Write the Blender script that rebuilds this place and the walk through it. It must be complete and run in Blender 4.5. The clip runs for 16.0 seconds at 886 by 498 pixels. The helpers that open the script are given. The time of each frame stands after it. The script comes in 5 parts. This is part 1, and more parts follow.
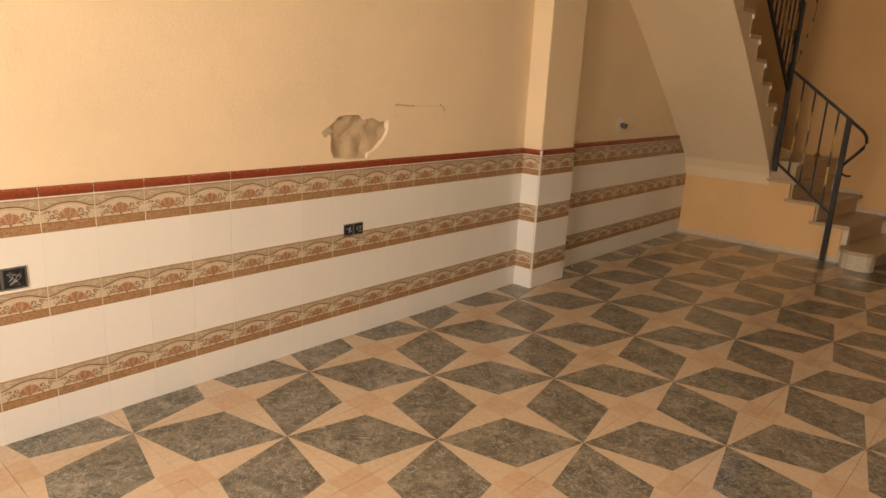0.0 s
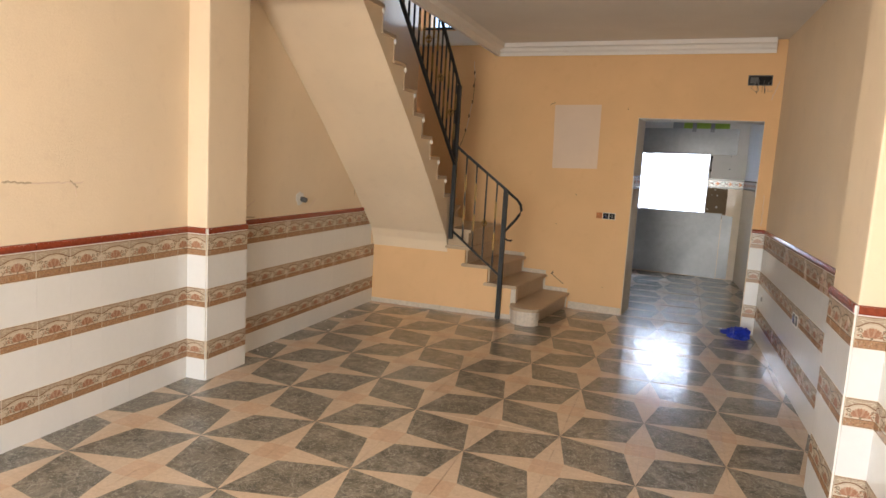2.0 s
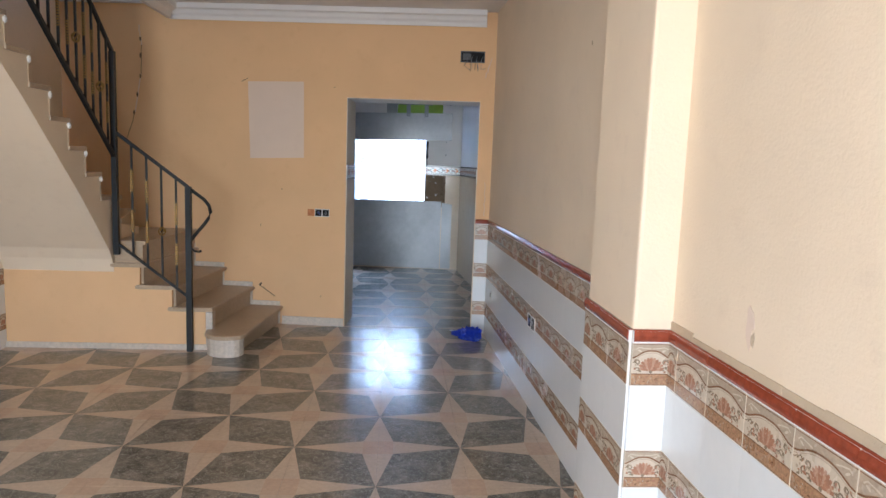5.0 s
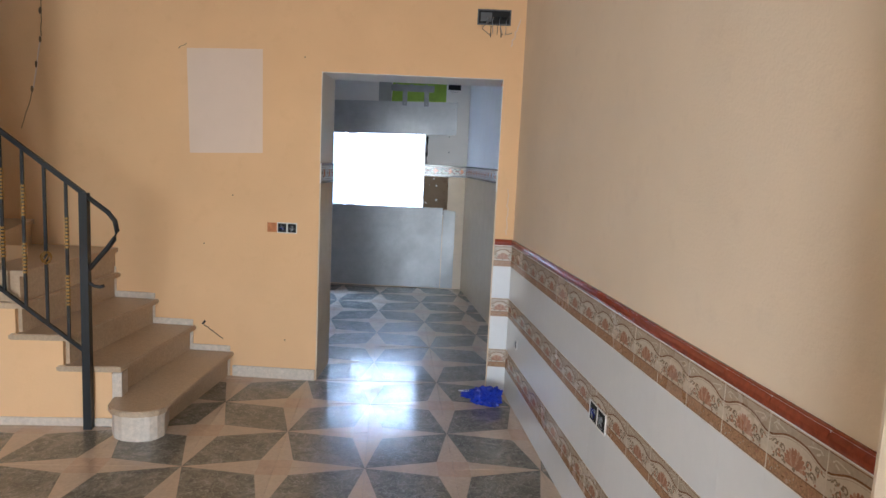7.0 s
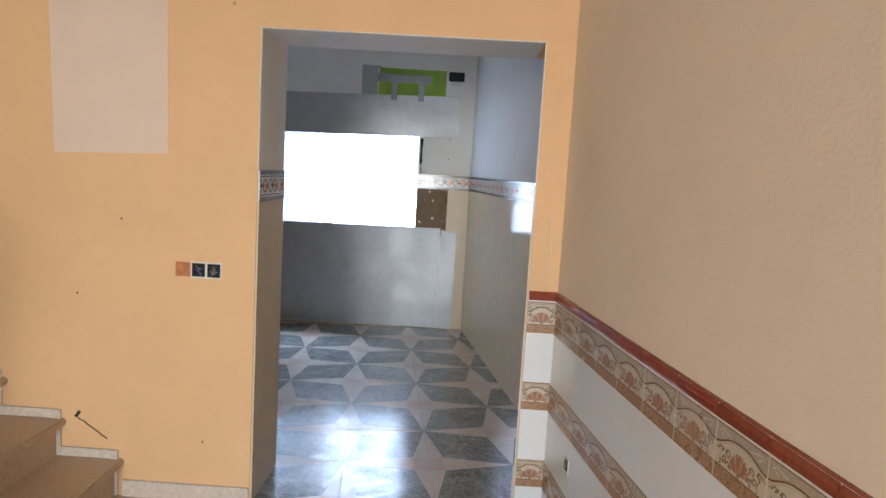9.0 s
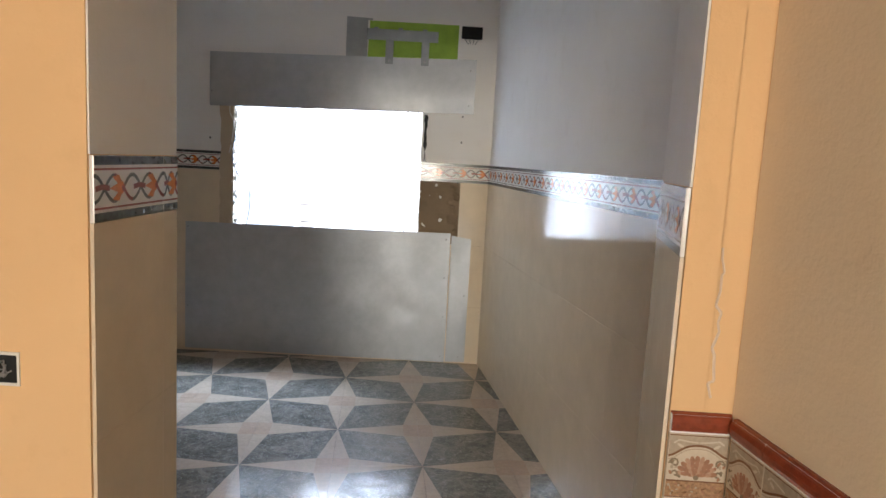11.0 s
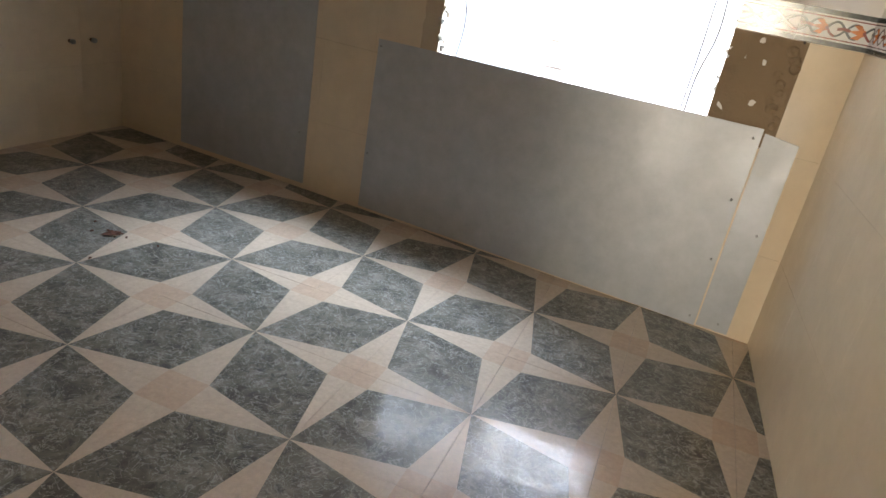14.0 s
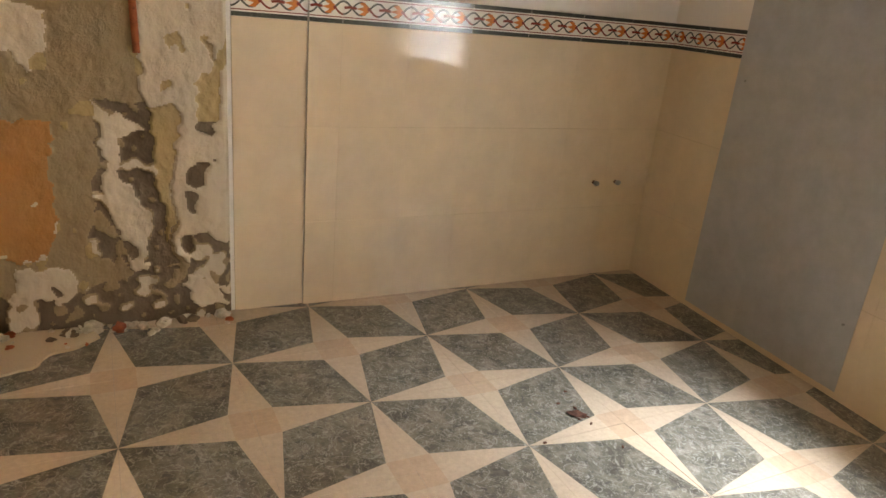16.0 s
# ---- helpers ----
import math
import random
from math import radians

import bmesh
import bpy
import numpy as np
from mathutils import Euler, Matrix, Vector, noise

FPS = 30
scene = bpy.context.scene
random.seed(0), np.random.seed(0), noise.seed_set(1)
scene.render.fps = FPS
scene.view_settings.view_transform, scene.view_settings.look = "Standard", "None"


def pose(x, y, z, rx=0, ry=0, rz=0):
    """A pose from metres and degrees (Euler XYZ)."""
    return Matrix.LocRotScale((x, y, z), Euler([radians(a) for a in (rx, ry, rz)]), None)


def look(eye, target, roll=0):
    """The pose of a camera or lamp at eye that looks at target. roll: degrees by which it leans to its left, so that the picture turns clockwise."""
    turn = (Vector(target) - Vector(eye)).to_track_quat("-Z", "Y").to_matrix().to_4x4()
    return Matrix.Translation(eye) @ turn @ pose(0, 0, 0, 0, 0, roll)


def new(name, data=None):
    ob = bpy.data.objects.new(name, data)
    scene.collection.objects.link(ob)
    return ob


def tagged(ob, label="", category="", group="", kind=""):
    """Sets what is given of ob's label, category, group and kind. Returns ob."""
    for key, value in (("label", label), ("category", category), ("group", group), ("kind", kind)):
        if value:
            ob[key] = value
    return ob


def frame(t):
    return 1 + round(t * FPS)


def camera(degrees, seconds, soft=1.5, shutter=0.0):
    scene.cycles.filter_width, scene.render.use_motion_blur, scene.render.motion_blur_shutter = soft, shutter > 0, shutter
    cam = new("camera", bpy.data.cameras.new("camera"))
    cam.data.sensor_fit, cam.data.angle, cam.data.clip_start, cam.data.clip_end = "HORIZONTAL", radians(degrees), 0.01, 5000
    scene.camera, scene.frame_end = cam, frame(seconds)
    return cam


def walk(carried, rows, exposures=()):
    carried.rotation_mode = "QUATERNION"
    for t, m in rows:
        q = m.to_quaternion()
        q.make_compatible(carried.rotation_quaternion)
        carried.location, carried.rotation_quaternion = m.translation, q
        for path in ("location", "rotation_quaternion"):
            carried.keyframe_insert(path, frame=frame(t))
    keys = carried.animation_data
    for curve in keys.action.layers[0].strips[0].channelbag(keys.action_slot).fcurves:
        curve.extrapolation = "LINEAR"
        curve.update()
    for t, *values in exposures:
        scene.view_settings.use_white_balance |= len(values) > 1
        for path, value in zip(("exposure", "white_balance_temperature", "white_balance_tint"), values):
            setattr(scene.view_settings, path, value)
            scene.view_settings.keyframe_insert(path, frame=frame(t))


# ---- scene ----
cam = camera(66.3, 16.0)
PATH = [
    (0, (-0.071, -6.308, 1.496), (-1.362, -4.867, 0.988), 2.9),
    (0.5, (-0.094, -6.262, 1.51), (-1.444, -4.841, 1.113), 2.2),
    (1, (-0.04, -6.173, 1.527), (-1.267, -4.624, 1.221), 2.4),
    (1.5, (0.019, -6.03, 1.531), (-0.934, -4.294, 1.249), 3.2),
    (2, (0.053, -5.931, 1.523), (-0.582, -4.053, 1.26), 3.4),
    (2.5, (0.056, -5.873, 1.526), (-0.265, -3.915, 1.272), 2.5),
    (3, (0.048, -5.854, 1.551), (-0.018, -3.872, 1.293), 1.6),
    (3.5, (0.044, -5.755, 1.521), (0.112, -3.773, 1.264), 1.6),
    (4, (0.067, -5.48, 1.525), (0.188, -3.5, 1.271), 1.8),
    (6.5, (0.046, -3.601, 1.508), (0.199, -1.624, 1.253), 2.3),
    (7, (0.077, -3.191, 1.518), (0.237, -1.214, 1.261), 2.7),
    (7.5, (0.078, -2.795, 1.505), (0.249, -0.818, 1.254), 2.9),
    (8, (0.11, -2.412, 1.498), (0.287, -0.433, 1.271), 2.9),
    (8.5, (0.152, -2.001, 1.516), (0.334, -0.022, 1.285), 3.2),
    (9, (0.131, -1.592, 1.508), (0.318, 0.386, 1.28), 3.3),
    (9.5, (0.159, -1.179, 1.496), (0.352, 0.8, 1.276), 3.3),
    (10, (0.173, -0.777, 1.5), (0.374, 1.201, 1.283), 3.2),
    (10.2, (0.16, -0.623, 1.488), (0.367, 1.354, 1.27), 3.2),
    (12.3, (0.315, 0.79, 1.517), (0.462, 2.748, 1.126), 3.4),
    (12.5, (0.350, 0.925, 1.516), (0.488, 2.880, 1.106), 3.7),
    (13, (0.380, 1.196, 1.465), (0.389, 3.13, 0.956), 6.3),
    (13.5, (0.378, 1.439, 1.422), (0.134, 3.315, 0.774), 9.1),
    (14, (0.384, 1.625, 1.411), (-0.164, 3.38, 0.623), 10.5),
    (14.5, (0.357, 1.718, 1.441), (-0.502, 3.311, 0.59), 9.3),
    (15, (0.247, 1.83, 1.475), (-0.895, 3.242, 0.636), 6.2),
    (15.5, (0.046, 2.003, 1.462), (-1.379, 3.198, 0.727), 5.8),
    (16, (-0.115, 2.224, 1.468), (-1.775, 3.103, 0.784), 5.5),
]
EXPOSURES = [(0, 1.2, 8900, 18), (1, 1.5, 7200, 15), (1.5, 1.8, 6800, 13), (2.5, 2.05, 5900, 9), (4, 2.0, 5150, 8), (7, 2.3, 5300, 8),
             (10, 2.6, 6000, 9), (12.5, 2.5, 7200, 11), (14.5, 3.1, 7500, 11), (16, 3.9, 9600, 14)]
walk(cam, [(t, look(eye, target, roll)) for t, eye, target, roll in PATH], EXPOSURES)

# ---- world, sun and large lights ----
world = bpy.data.worlds.new("sky")
scene.world = world
world.use_nodes = True
wn = world.node_tree.nodes
sky = wn.new("ShaderNodeTexSky")
sky.sky_type = "NISHITA"
sky.sun_disc = False
sky.sun_elevation, sky.sun_rotation = radians(55), radians(200)
world.node_tree.links.new(sky.outputs[0], wn["Background"].inputs[0])
wn["Background"].inputs[1].default_value = 0.12


def lamp(name, kind, m, energy, color, size=1.0, size_y=1.0):
    data = bpy.data.lights.new(name, kind)
    data.energy, data.color = energy, color
    if kind == "AREA":
        data.shape, data.size, data.size_y = "RECTANGLE", size, size_y
    ob = new(name, data)
    ob.matrix_world = m
    return ob


sun = lamp("sun", "SUN", look((0, 0, 10), (1.0, 5.5, 0)), 2.4, (1, 0.96, 0.9))
sun.data.angle = radians(0.6)
# daylight through the street door and down into the patio
lamp("street_daylight", "AREA", look((-1.3, -7.8, 1.5), (1.1, -2.4, 1.65)), 52, (1.0, 0.95, 0.87), 1.8, 1.8)
lamp("patio_daylight", "AREA", look((-0.6, 5.25, 3.05), (-0.6, 6.9, 1.0)), 26, (0.97, 0.98, 1.0), 3.4, 0.5)
lamp("patio_zenith", "AREA", look((1.35, 6.0, 3.6), (-1.4, 3.9, 0)), 185, (0.50, 0.68, 1.0), 2.0, 1.0)
# weak unseen fill lamp added under the stairwell's closed roof, apart from its window
lamp("stairwell_fill", "AREA", look((-2.55, -0.5, 5.2), (-1.9, -0.4, 1.0)), 0.5, (1.0, 0.95, 0.88), 0.6, 2.2)


# ---- materials ----
def material(name, rough=0.6, metal=0.0, spec=0.5):
    m = bpy.data.materials.new(name)
    m.use_nodes = True
    b = m.node_tree.nodes["Principled BSDF"]
    b.inputs["Roughness"].default_value = rough
    b.inputs["Metallic"].default_value = metal
    b.inputs["Specular IOR Level"].default_value = spec
    return m, m.node_tree.nodes, m.node_tree.links, b


def noise_node(n, l, vec, scale, detail=6, rough=0.6, distortion=0.0):
    t = n.new("ShaderNodeTexNoise")
    t.inputs["Scale"].default_value = scale
    t.inputs["Detail"].default_value = detail
    t.inputs["Roughness"].default_value = rough
    t.inputs["Distortion"].default_value = distortion
    l.new(vec, t.inputs["Vector"])
    return t.outputs["Fac"]


def ramp(n, l, fac, stops):
    r = n.new("ShaderNodeValToRGB")
    r.color_ramp.elements[0].position, r.color_ramp.elements[0].color = stops[0][0], (*stops[0][1], 1)
    r.color_ramp.elements[1].position, r.color_ramp.elements[1].color = stops[-1][0], (*stops[-1][1], 1)
    for p, c in stops[1:-1]:
        r.color_ramp.elements.new(p).color = (*c, 1)
    l.new(fac, r.inputs["Fac"])
    return r.outputs["Color"]


def mix(n, l, fac, a, b, mode="MIX"):
    x = n.new("ShaderNodeMix")
    x.data_type, x.blend_type = "RGBA", mode
    for sock, v in ((x.inputs[0], fac), (x.inputs[6], a), (x.inputs[7], b)):
        if isinstance(v, (int, float)):
            sock.default_value = v
        elif isinstance(v, tuple):
            sock.default_value = (*v, 1)
        else:
            l.new(v, sock)
    return x.outputs[2]


def bump(n, l, b, height, strength=0.3, dist=0.01):
    k = n.new("ShaderNodeBump")
    k.inputs["Strength"].default_value, k.inputs["Distance"].default_value = strength, dist
    l.new(height, k.inputs["Height"])
    l.new(k.outputs["Normal"], b.inputs["Normal"])


def where(n):
    return n.new("ShaderNodeNewGeometry").outputs["Position"]


def shade(c, k):
    return tuple(min(1, v * k) for v in c)


def paint(name, c, stain, rough=0.75, spec=0.3, relief=0.25):
    """Old wall paint: base colour, broad blotches, faint grime and trowel relief."""
    m, n, l, b = material(name, rough, 0, spec)
    p = where(n)
    broad = noise_node(n, l, p, 1.1, 4, 0.6)
    fine = noise_node(n, l, p, 9, 8, 0.65)
    grain = noise_node(n, l, p, 90, 4, 0.6)
    col = ramp(n, l, broad, [(0.3, shade(c, 0.93)), (0.7, shade(c, 1.03))])
    col = mix(n, l, ramp(n, l, fine, [(0.56, (0, 0, 0)), (0.78, (0.35, 0.35, 0.35))]), col, stain)
    l.new(col, b.inputs["Base Color"])
    h = n.new("ShaderNodeMath")
    h.operation = "ADD"
    l.new(fine, h.inputs[0])
    l.new(grain, h.inputs[1])
    bump(n, l, b, h.outputs[0], relief, 0.006)
    return m


def glazed(name, c, var=0.06, rough=0.12, spec=0.5, mottled=30):
    """Glazed ceramic: each piece a touch lighter or darker, faint mottling, soft waviness."""
    m, n, l, b = material(name, rough, 0, spec)
    p = where(n)
    info = n.new("ShaderNodeObjectInfo")
    k = noise_node(n, l, p, mottled, 6, 0.65)
    col = ramp(n, l, k, [(0.3, shade(c, 1 - var)), (0.7, shade(c, 1 + var))])
    hsv = n.new("ShaderNodeHueSaturation")
    mr = n.new("ShaderNodeMapRange")
    mr.inputs[3].default_value, mr.inputs[4].default_value = 0.985, 1.01
    l.new(info.outputs["Random"], mr.inputs[0])
    l.new(mr.outputs[0], hsv.inputs["Value"])
    l.new(col, hsv.inputs["Color"])
    l.new(hsv.outputs[0], b.inputs["Base Color"])
    dirt = noise_node(n, l, p, 3, 5, 0.7)
    rr = n.new("ShaderNodeMapRange")
    rr.inputs[1].default_value, rr.inputs[2].default_value = 0.35, 0.7
    rr.inputs[3].default_value, rr.inputs[4].default_value = rough * 0.8, rough * 1.7
    l.new(dirt, rr.inputs[0])
    l.new(rr.outputs[0], b.inputs["Roughness"])
    bump(n, l, b, noise_node(n, l, p, 14, 2, 0.5), 0.05, 0.01)
    return m


CREAM = paint("cream_paint", (0.81, 0.665, 0.488), (0.66, 0.52, 0.38))
ORANGE = paint("apricot_paint", (0.78, 0.50, 0.26), (0.66, 0.40, 0.20))
PALE = paint("unpainted_patch", (0.76, 0.60, 0.47), (0.7, 0.54, 0.42))
CEILING_WHITE = paint("ceiling_paint", (0.80, 0.77, 0.73), (0.7, 0.66, 0.6))
PLASTER_WHITE = paint("white_gypsum", (0.84, 0.81, 0.77), (0.72, 0.68, 0.62), 0.65)
KITCHEN_WHITE = paint("kitchen_paint", (0.84, 0.80, 0.75), (0.7, 0.64, 0.56))
MORTAR = paint("bare_mortar", (0.55, 0.43, 0.30), (0.40, 0.31, 0.2), 0.95, 0.1, 0.8)
PATIO = paint("patio_whitewash", (0.85, 0.86, 0.86), (0.75, 0.76, 0.76), 0.9, 0.1)
BLUE_WASH = paint("pale_blue_wash", (0.66, 0.71, 0.73), (0.75, 0.78, 0.78), 0.9, 0.1)
RAW_BRICK = paint("raw_brick", (0.62, 0.52, 0.46), (0.75, 0.7, 0.66), 0.95, 0.1, 0.6)
DARK_MORTAR = paint("dark_mortar", (0.27, 0.19, 0.12), (0.15, 0.10, 0.06), 0.95, 0.1, 0.8)
GROUT = paint("grout", (0.42, 0.36, 0.30), (0.25, 0.2, 0.16), 0.9, 0.2)
WALL_GROUT = paint("white_grout", (0.78, 0.74, 0.69), (0.62, 0.57, 0.5), 0.85, 0.2)
WHITE_TILE = glazed("white_tile", (0.74, 0.73, 0.71), 0.015, 0.11)
CAP_RED = glazed("oxblood_cap", (0.25, 0.05, 0.022), 0.2, 0.16, 0.5, 60)
BAND_CREAM = glazed("band_cream", (0.58, 0.48, 0.36), 0.08, 0.2, 0.5, 60)
BAND_TAN = glazed("band_tan", (0.36, 0.205, 0.11), 0.38, 0.2, 0.5, 150)
BAND_BROWN = glazed("band_brown", (0.20, 0.10, 0.05), 0.2, 0.2)
BAND_PINK = glazed("band_pink", (0.35, 0.175, 0.105), 0.2, 0.2, 0.5, 90)
BAND_BUFF = glazed("band_buff", (0.42, 0.33, 0.24), 0.15, 0.2, 0.5, 90)
BAND_ROSE = glazed("band_rose", (0.44, 0.26, 0.17), 0.15, 0.2, 0.5, 90)
BAND_GREEN = glazed("band_olive", (0.24, 0.18, 0.12), 0.2, 0.2, 0.5, 90)
BEIGE_TILE = glazed("beige_tile", (0.70, 0.565, 0.40), 0.05, 0.08, 0.3, 8)
KB_WHITE = glazed("border_white", (0.76, 0.72, 0.67), 0.03, 0.10, 0.35)
KB_DARK = glazed("border_dark_marble", (0.06, 0.065, 0.06), 0.5, 0.14, 0.5, 70)
KB_RED = glazed("border_red", (0.23, 0.045, 0.03), 0.15, 0.14)
KB_ORANGE = glazed("border_orange", (0.62, 0.19, 0.05), 0.2, 0.14)
KB_GREY = glazed("border_grey", (0.10, 0.10, 0.09), 0.3, 0.14)


def floor_gloss(n, l, b, p, dust):
    """Worn polish: a matt body under a thin gloss that dust and scuffs break up, on slightly wavy tiles."""
    scuff = noise_node(n, l, p, 7, 7, 0.7, 0.4)
    l.new(ramp(n, l, dust, [(0.3, (0.36, 0.36, 0.36)), (0.75, (0.48, 0.48, 0.48))]), b.inputs["Roughness"])
    l.new(ramp(n, l, scuff, [(0.40, (0.95, 0.95, 0.95)), (0.58, (0.40, 0.40, 0.40))]), b.inputs["Coat Weight"])
    l.new(ramp(n, l, scuff, [(0.40, (0.035, 0.035, 0.035)), (0.60, (0.11, 0.11, 0.11))]), b.inputs["Coat Roughness"])
    bump(n, l, b, noise_node(n, l, p, 16, 5, 0.65), 0.22, 0.008)
    k = n.new("ShaderNodeBump")
    k.inputs["Strength"].default_value, k.inputs["Distance"].default_value = 0.16, 0.008
    l.new(noise_node(n, l, p, 16, 5, 0.65), k.inputs["Height"])
    l.new(k.outputs["Normal"], b.inputs["Coat Normal"])


def marble_tile():
    """Dark grey-brown marbled print of the floor tiles: cloudy body, a net of pale threads, dark flecks."""
    m, n, l, b = material("floor_dark_marble", 0.4, 0, 0.30)
    p = where(n)
    a1 = noise_node(n, l, p, 8, 9, 0.72, 0.8)
    a2 = noise_node(n, l, p, 11, 3, 0.6, 1.3)
    a4 = noise_node(n, l, p, 19, 3, 0.6, 1.2)
    a3 = noise_node(n, l, p, 34, 5, 0.6, 0.5)
    col = ramp(n, l, a1, [(0.36, (0.062, 0.054, 0.039)), (0.5, (0.140, 0.124, 0.094)), (0.64, (0.240, 0.215, 0.168))])
    for net, k in ((a2, 0.8), (a4, 0.65)):
        vein = ramp(n, l, net, [(0.482, (0, 0, 0)), (0.50, (k, k, k)), (0.518, (0, 0, 0))])
        col = mix(n, l, vein, col, (0.38, 0.365, 0.32))
    col = mix(n, l, ramp(n, l, a3, [(0.36, (0.7, 0.7, 0.7)), (0.44, (0, 0, 0))]), col, (0.055, 0.052, 0.045))
    col = mix(n, l, ramp(n, l, a3, [(0.62, (0, 0, 0)), (0.68, (0.6, 0.6, 0.6))]), col, (0.40, 0.38, 0.33))
    dust = noise_node(n, l, p, 1.6, 6, 0.7)
    col = mix(n, l, ramp(n, l, dust, [(0.45, (0, 0, 0)), (0.8, (0.14, 0.14, 0.14))]), col, (0.33, 0.28, 0.22))
    l.new(col, b.inputs["Base Color"])
    floor_gloss(n, l, b, p, dust)
    return m


def star_tile(name, c):
    m, n, l, b = material(name, 0.4, 0, 0.30)
    p = where(n)
    k = noise_node(n, l, p, 45, 8, 0.7)
    col = ramp(n, l, k, [(0.3, shade(c, 0.84)), (0.7, shade(c, 1.08))])
    dust = noise_node(n, l, p, 1.6, 6, 0.7)
    col = mix(n, l, ramp(n, l, dust, [(0.45, (0, 0, 0)), (0.8, (0.12, 0.12, 0.12))]), col, (0.4, 0.33, 0.25))
    l.new(col, b.inputs["Base Color"])
    floor_gloss(n, l, b, p, dust)
    return m


DARK = marble_tile()
STAR = star_tile("floor_star_cream", (0.56, 0.43, 0.31))
HEART = star_tile("floor_star_heart", (0.53, 0.37, 0.25))


def stone(name, c, scale=60, rough=0.35):
    m, n, l, b = material(name, rough, 0, 0.4)
    p = where(n)
    k = noise_node(n, l, p, scale, 8, 0.75)
    g = noise_node(n, l, p, 4, 5, 0.7)
    col = ramp(n, l, k, [(0.3, shade(c, 0.75)), (0.7, shade(c, 1.12))])
    col = mix(n, l, ramp(n, l, g, [(0.5, (0, 0, 0)), (0.8, (0.4, 0.4, 0.4))]), col, shade(c, 0.55))
    l.new(col, b.inputs["Base Color"])
    bump(n, l, b, k, 0.12, 0.004)
    return m


STEP_STONE = stone("step_stone", (0.50, 0.37, 0.24))
SKIRT_STONE = stone("skirting_marble", (0.66, 0.57, 0.47), 40, 0.4)


def metal(name, c, rough, m1=1.0, scale=12):
    m, n, l, b = material(name, rough, m1, 0.5)
    p = where(n)
    k = noise_node(n, l, p, scale, 6, 0.65)
    l.new(ramp(n, l, k, [(0.3, shade(c, 0.9)), (0.7, shade(c, 1.06))]), b.inputs["Base Color"])
    l.new(ramp(n, l, noise_node(n, l, p, 2.5, 5, 0.6), [(0.3, (rough * 0.85,) * 3), (0.7, (rough * 1.25,) * 3)]), b.inputs["Roughness"])
    bump(n, l, b, noise_node(n, l, p, 1.7, 3, 0.5), 0.12, 0.03)
    return m


GALVANISED = metal("galvanised_sheet", (0.44, 0.445, 0.45), 0.40, 0.28)
IRON = metal("black_iron", (0.008, 0.008, 0.008), 0.55, 0.0)
BRASS = metal("brass_twist", (0.40, 0.24, 0.07), 0.4, 0.9)
STEEL = metal("screw_steel", (0.35, 0.35, 0.34), 0.35)
BRACKET = metal("zinc_bracket", (0.25, 0.26, 0.26), 0.45, 0.7)
COPPER = metal("pipe_copper", (0.24, 0.15, 0.10), 0.5, 0.6)


def plain(name, c, rough=0.6, var=0.15, scale=25):
    m, n, l, b = material(name, rough, 0, 0.4)
    k = noise_node(n, l, where(n), scale, 5, 0.6)
    l.new(ramp(n, l, k, [(0.3, shade(c, 1 - var)), (0.7, shade(c, 1 + var))]), b.inputs["Base Color"])
    return m


# black of casings, and of the shade painted into boxes, holes and gaps
BLACK = plain("black_hole", (0.012, 0.012, 0.012), 0.8, 0.4)
GREY_BOX = plain("grey_box_plastic", (0.10, 0.10, 0.10), 0.5)
SOCKET_WHITE = plain("socket_plastic", (0.72, 0.69, 0.64), 0.4, 0.05)
TERRACOTTA = plain("terracotta", (0.52, 0.20, 0.08), 0.85, 0.25, 40)
LIME_PAINT = plain("lime_green_paint", (0.27, 0.42, 0.05), 0.7, 0.12, 12)
CARD_GREY = plain("grey_primer", (0.36, 0.36, 0.35), 0.8, 0.08)
BLUE_BAG = plain("blue_plastic", (0.01, 0.03, 0.36), 0.22, 0.3, 30)
WHITE_PLASTIC = plain("white_plastic", (0.75, 0.76, 0.8), 0.3, 0.05)
CABLE_GREY = plain("cable_grey", (0.30, 0.30, 0.30), 0.5)
CABLE_BLACK = plain("cable_black", (0.02, 0.02, 0.02), 0.5)
RUST = plain("dry_debris", (0.12, 0.05, 0.03), 0.9, 0.4, 60)


OLD_PLASTER = paint("old_plaster", (0.33, 0.245, 0.15), (0.17, 0.12, 0.07), 0.95, 0.1, 0.9)
LIME_SCRAP = paint("lime_scrap", (0.58, 0.49, 0.37), (0.34, 0.26, 0.17), 0.95, 0.1, 0.6)
OCHRE_COAT = paint("ochre_coat", (0.42, 0.31, 0.16), (0.30, 0.2, 0.1), 0.95, 0.1, 0.6)
BRICK_COAT = paint("brick_coat", (0.44, 0.215, 0.085), (0.25, 0.12, 0.06), 0.95, 0.1, 0.9)
SOOT = paint("soot_damp", (0.17, 0.125, 0.085), (0.27, 0.2, 0.14), 0.95, 0.1, 0.9)
RUBBLE = plain("lime_rubble", (0.52, 0.45, 0.35), 0.95, 0.3, 30)
BRICK_RED = plain("brick_dust", (0.36, 0.10, 0.04), 0.9, 0.3, 40)
# brown of dirt and chips, also the shade painted into small holes
DIRT_HOLE = plain("dirt_and_hole_brown", (0.16, 0.11, 0.07), 0.95, 0.3, 40)


# ---- building blocks ----
def obj(name, bm, mats, parent=None, m=None):
    me = bpy.data.meshes.new(name)
    bm.normal_update()
    bm.to_mesh(me)
    bm.free()
    for k in (mats if isinstance(mats, (list, tuple)) else [mats]):
        me.materials.append(k)
    ob = new(name, me)
    if parent is not None:
        ob.parent = parent
    if m is not None:
        ob.matrix_local = m
    return ob


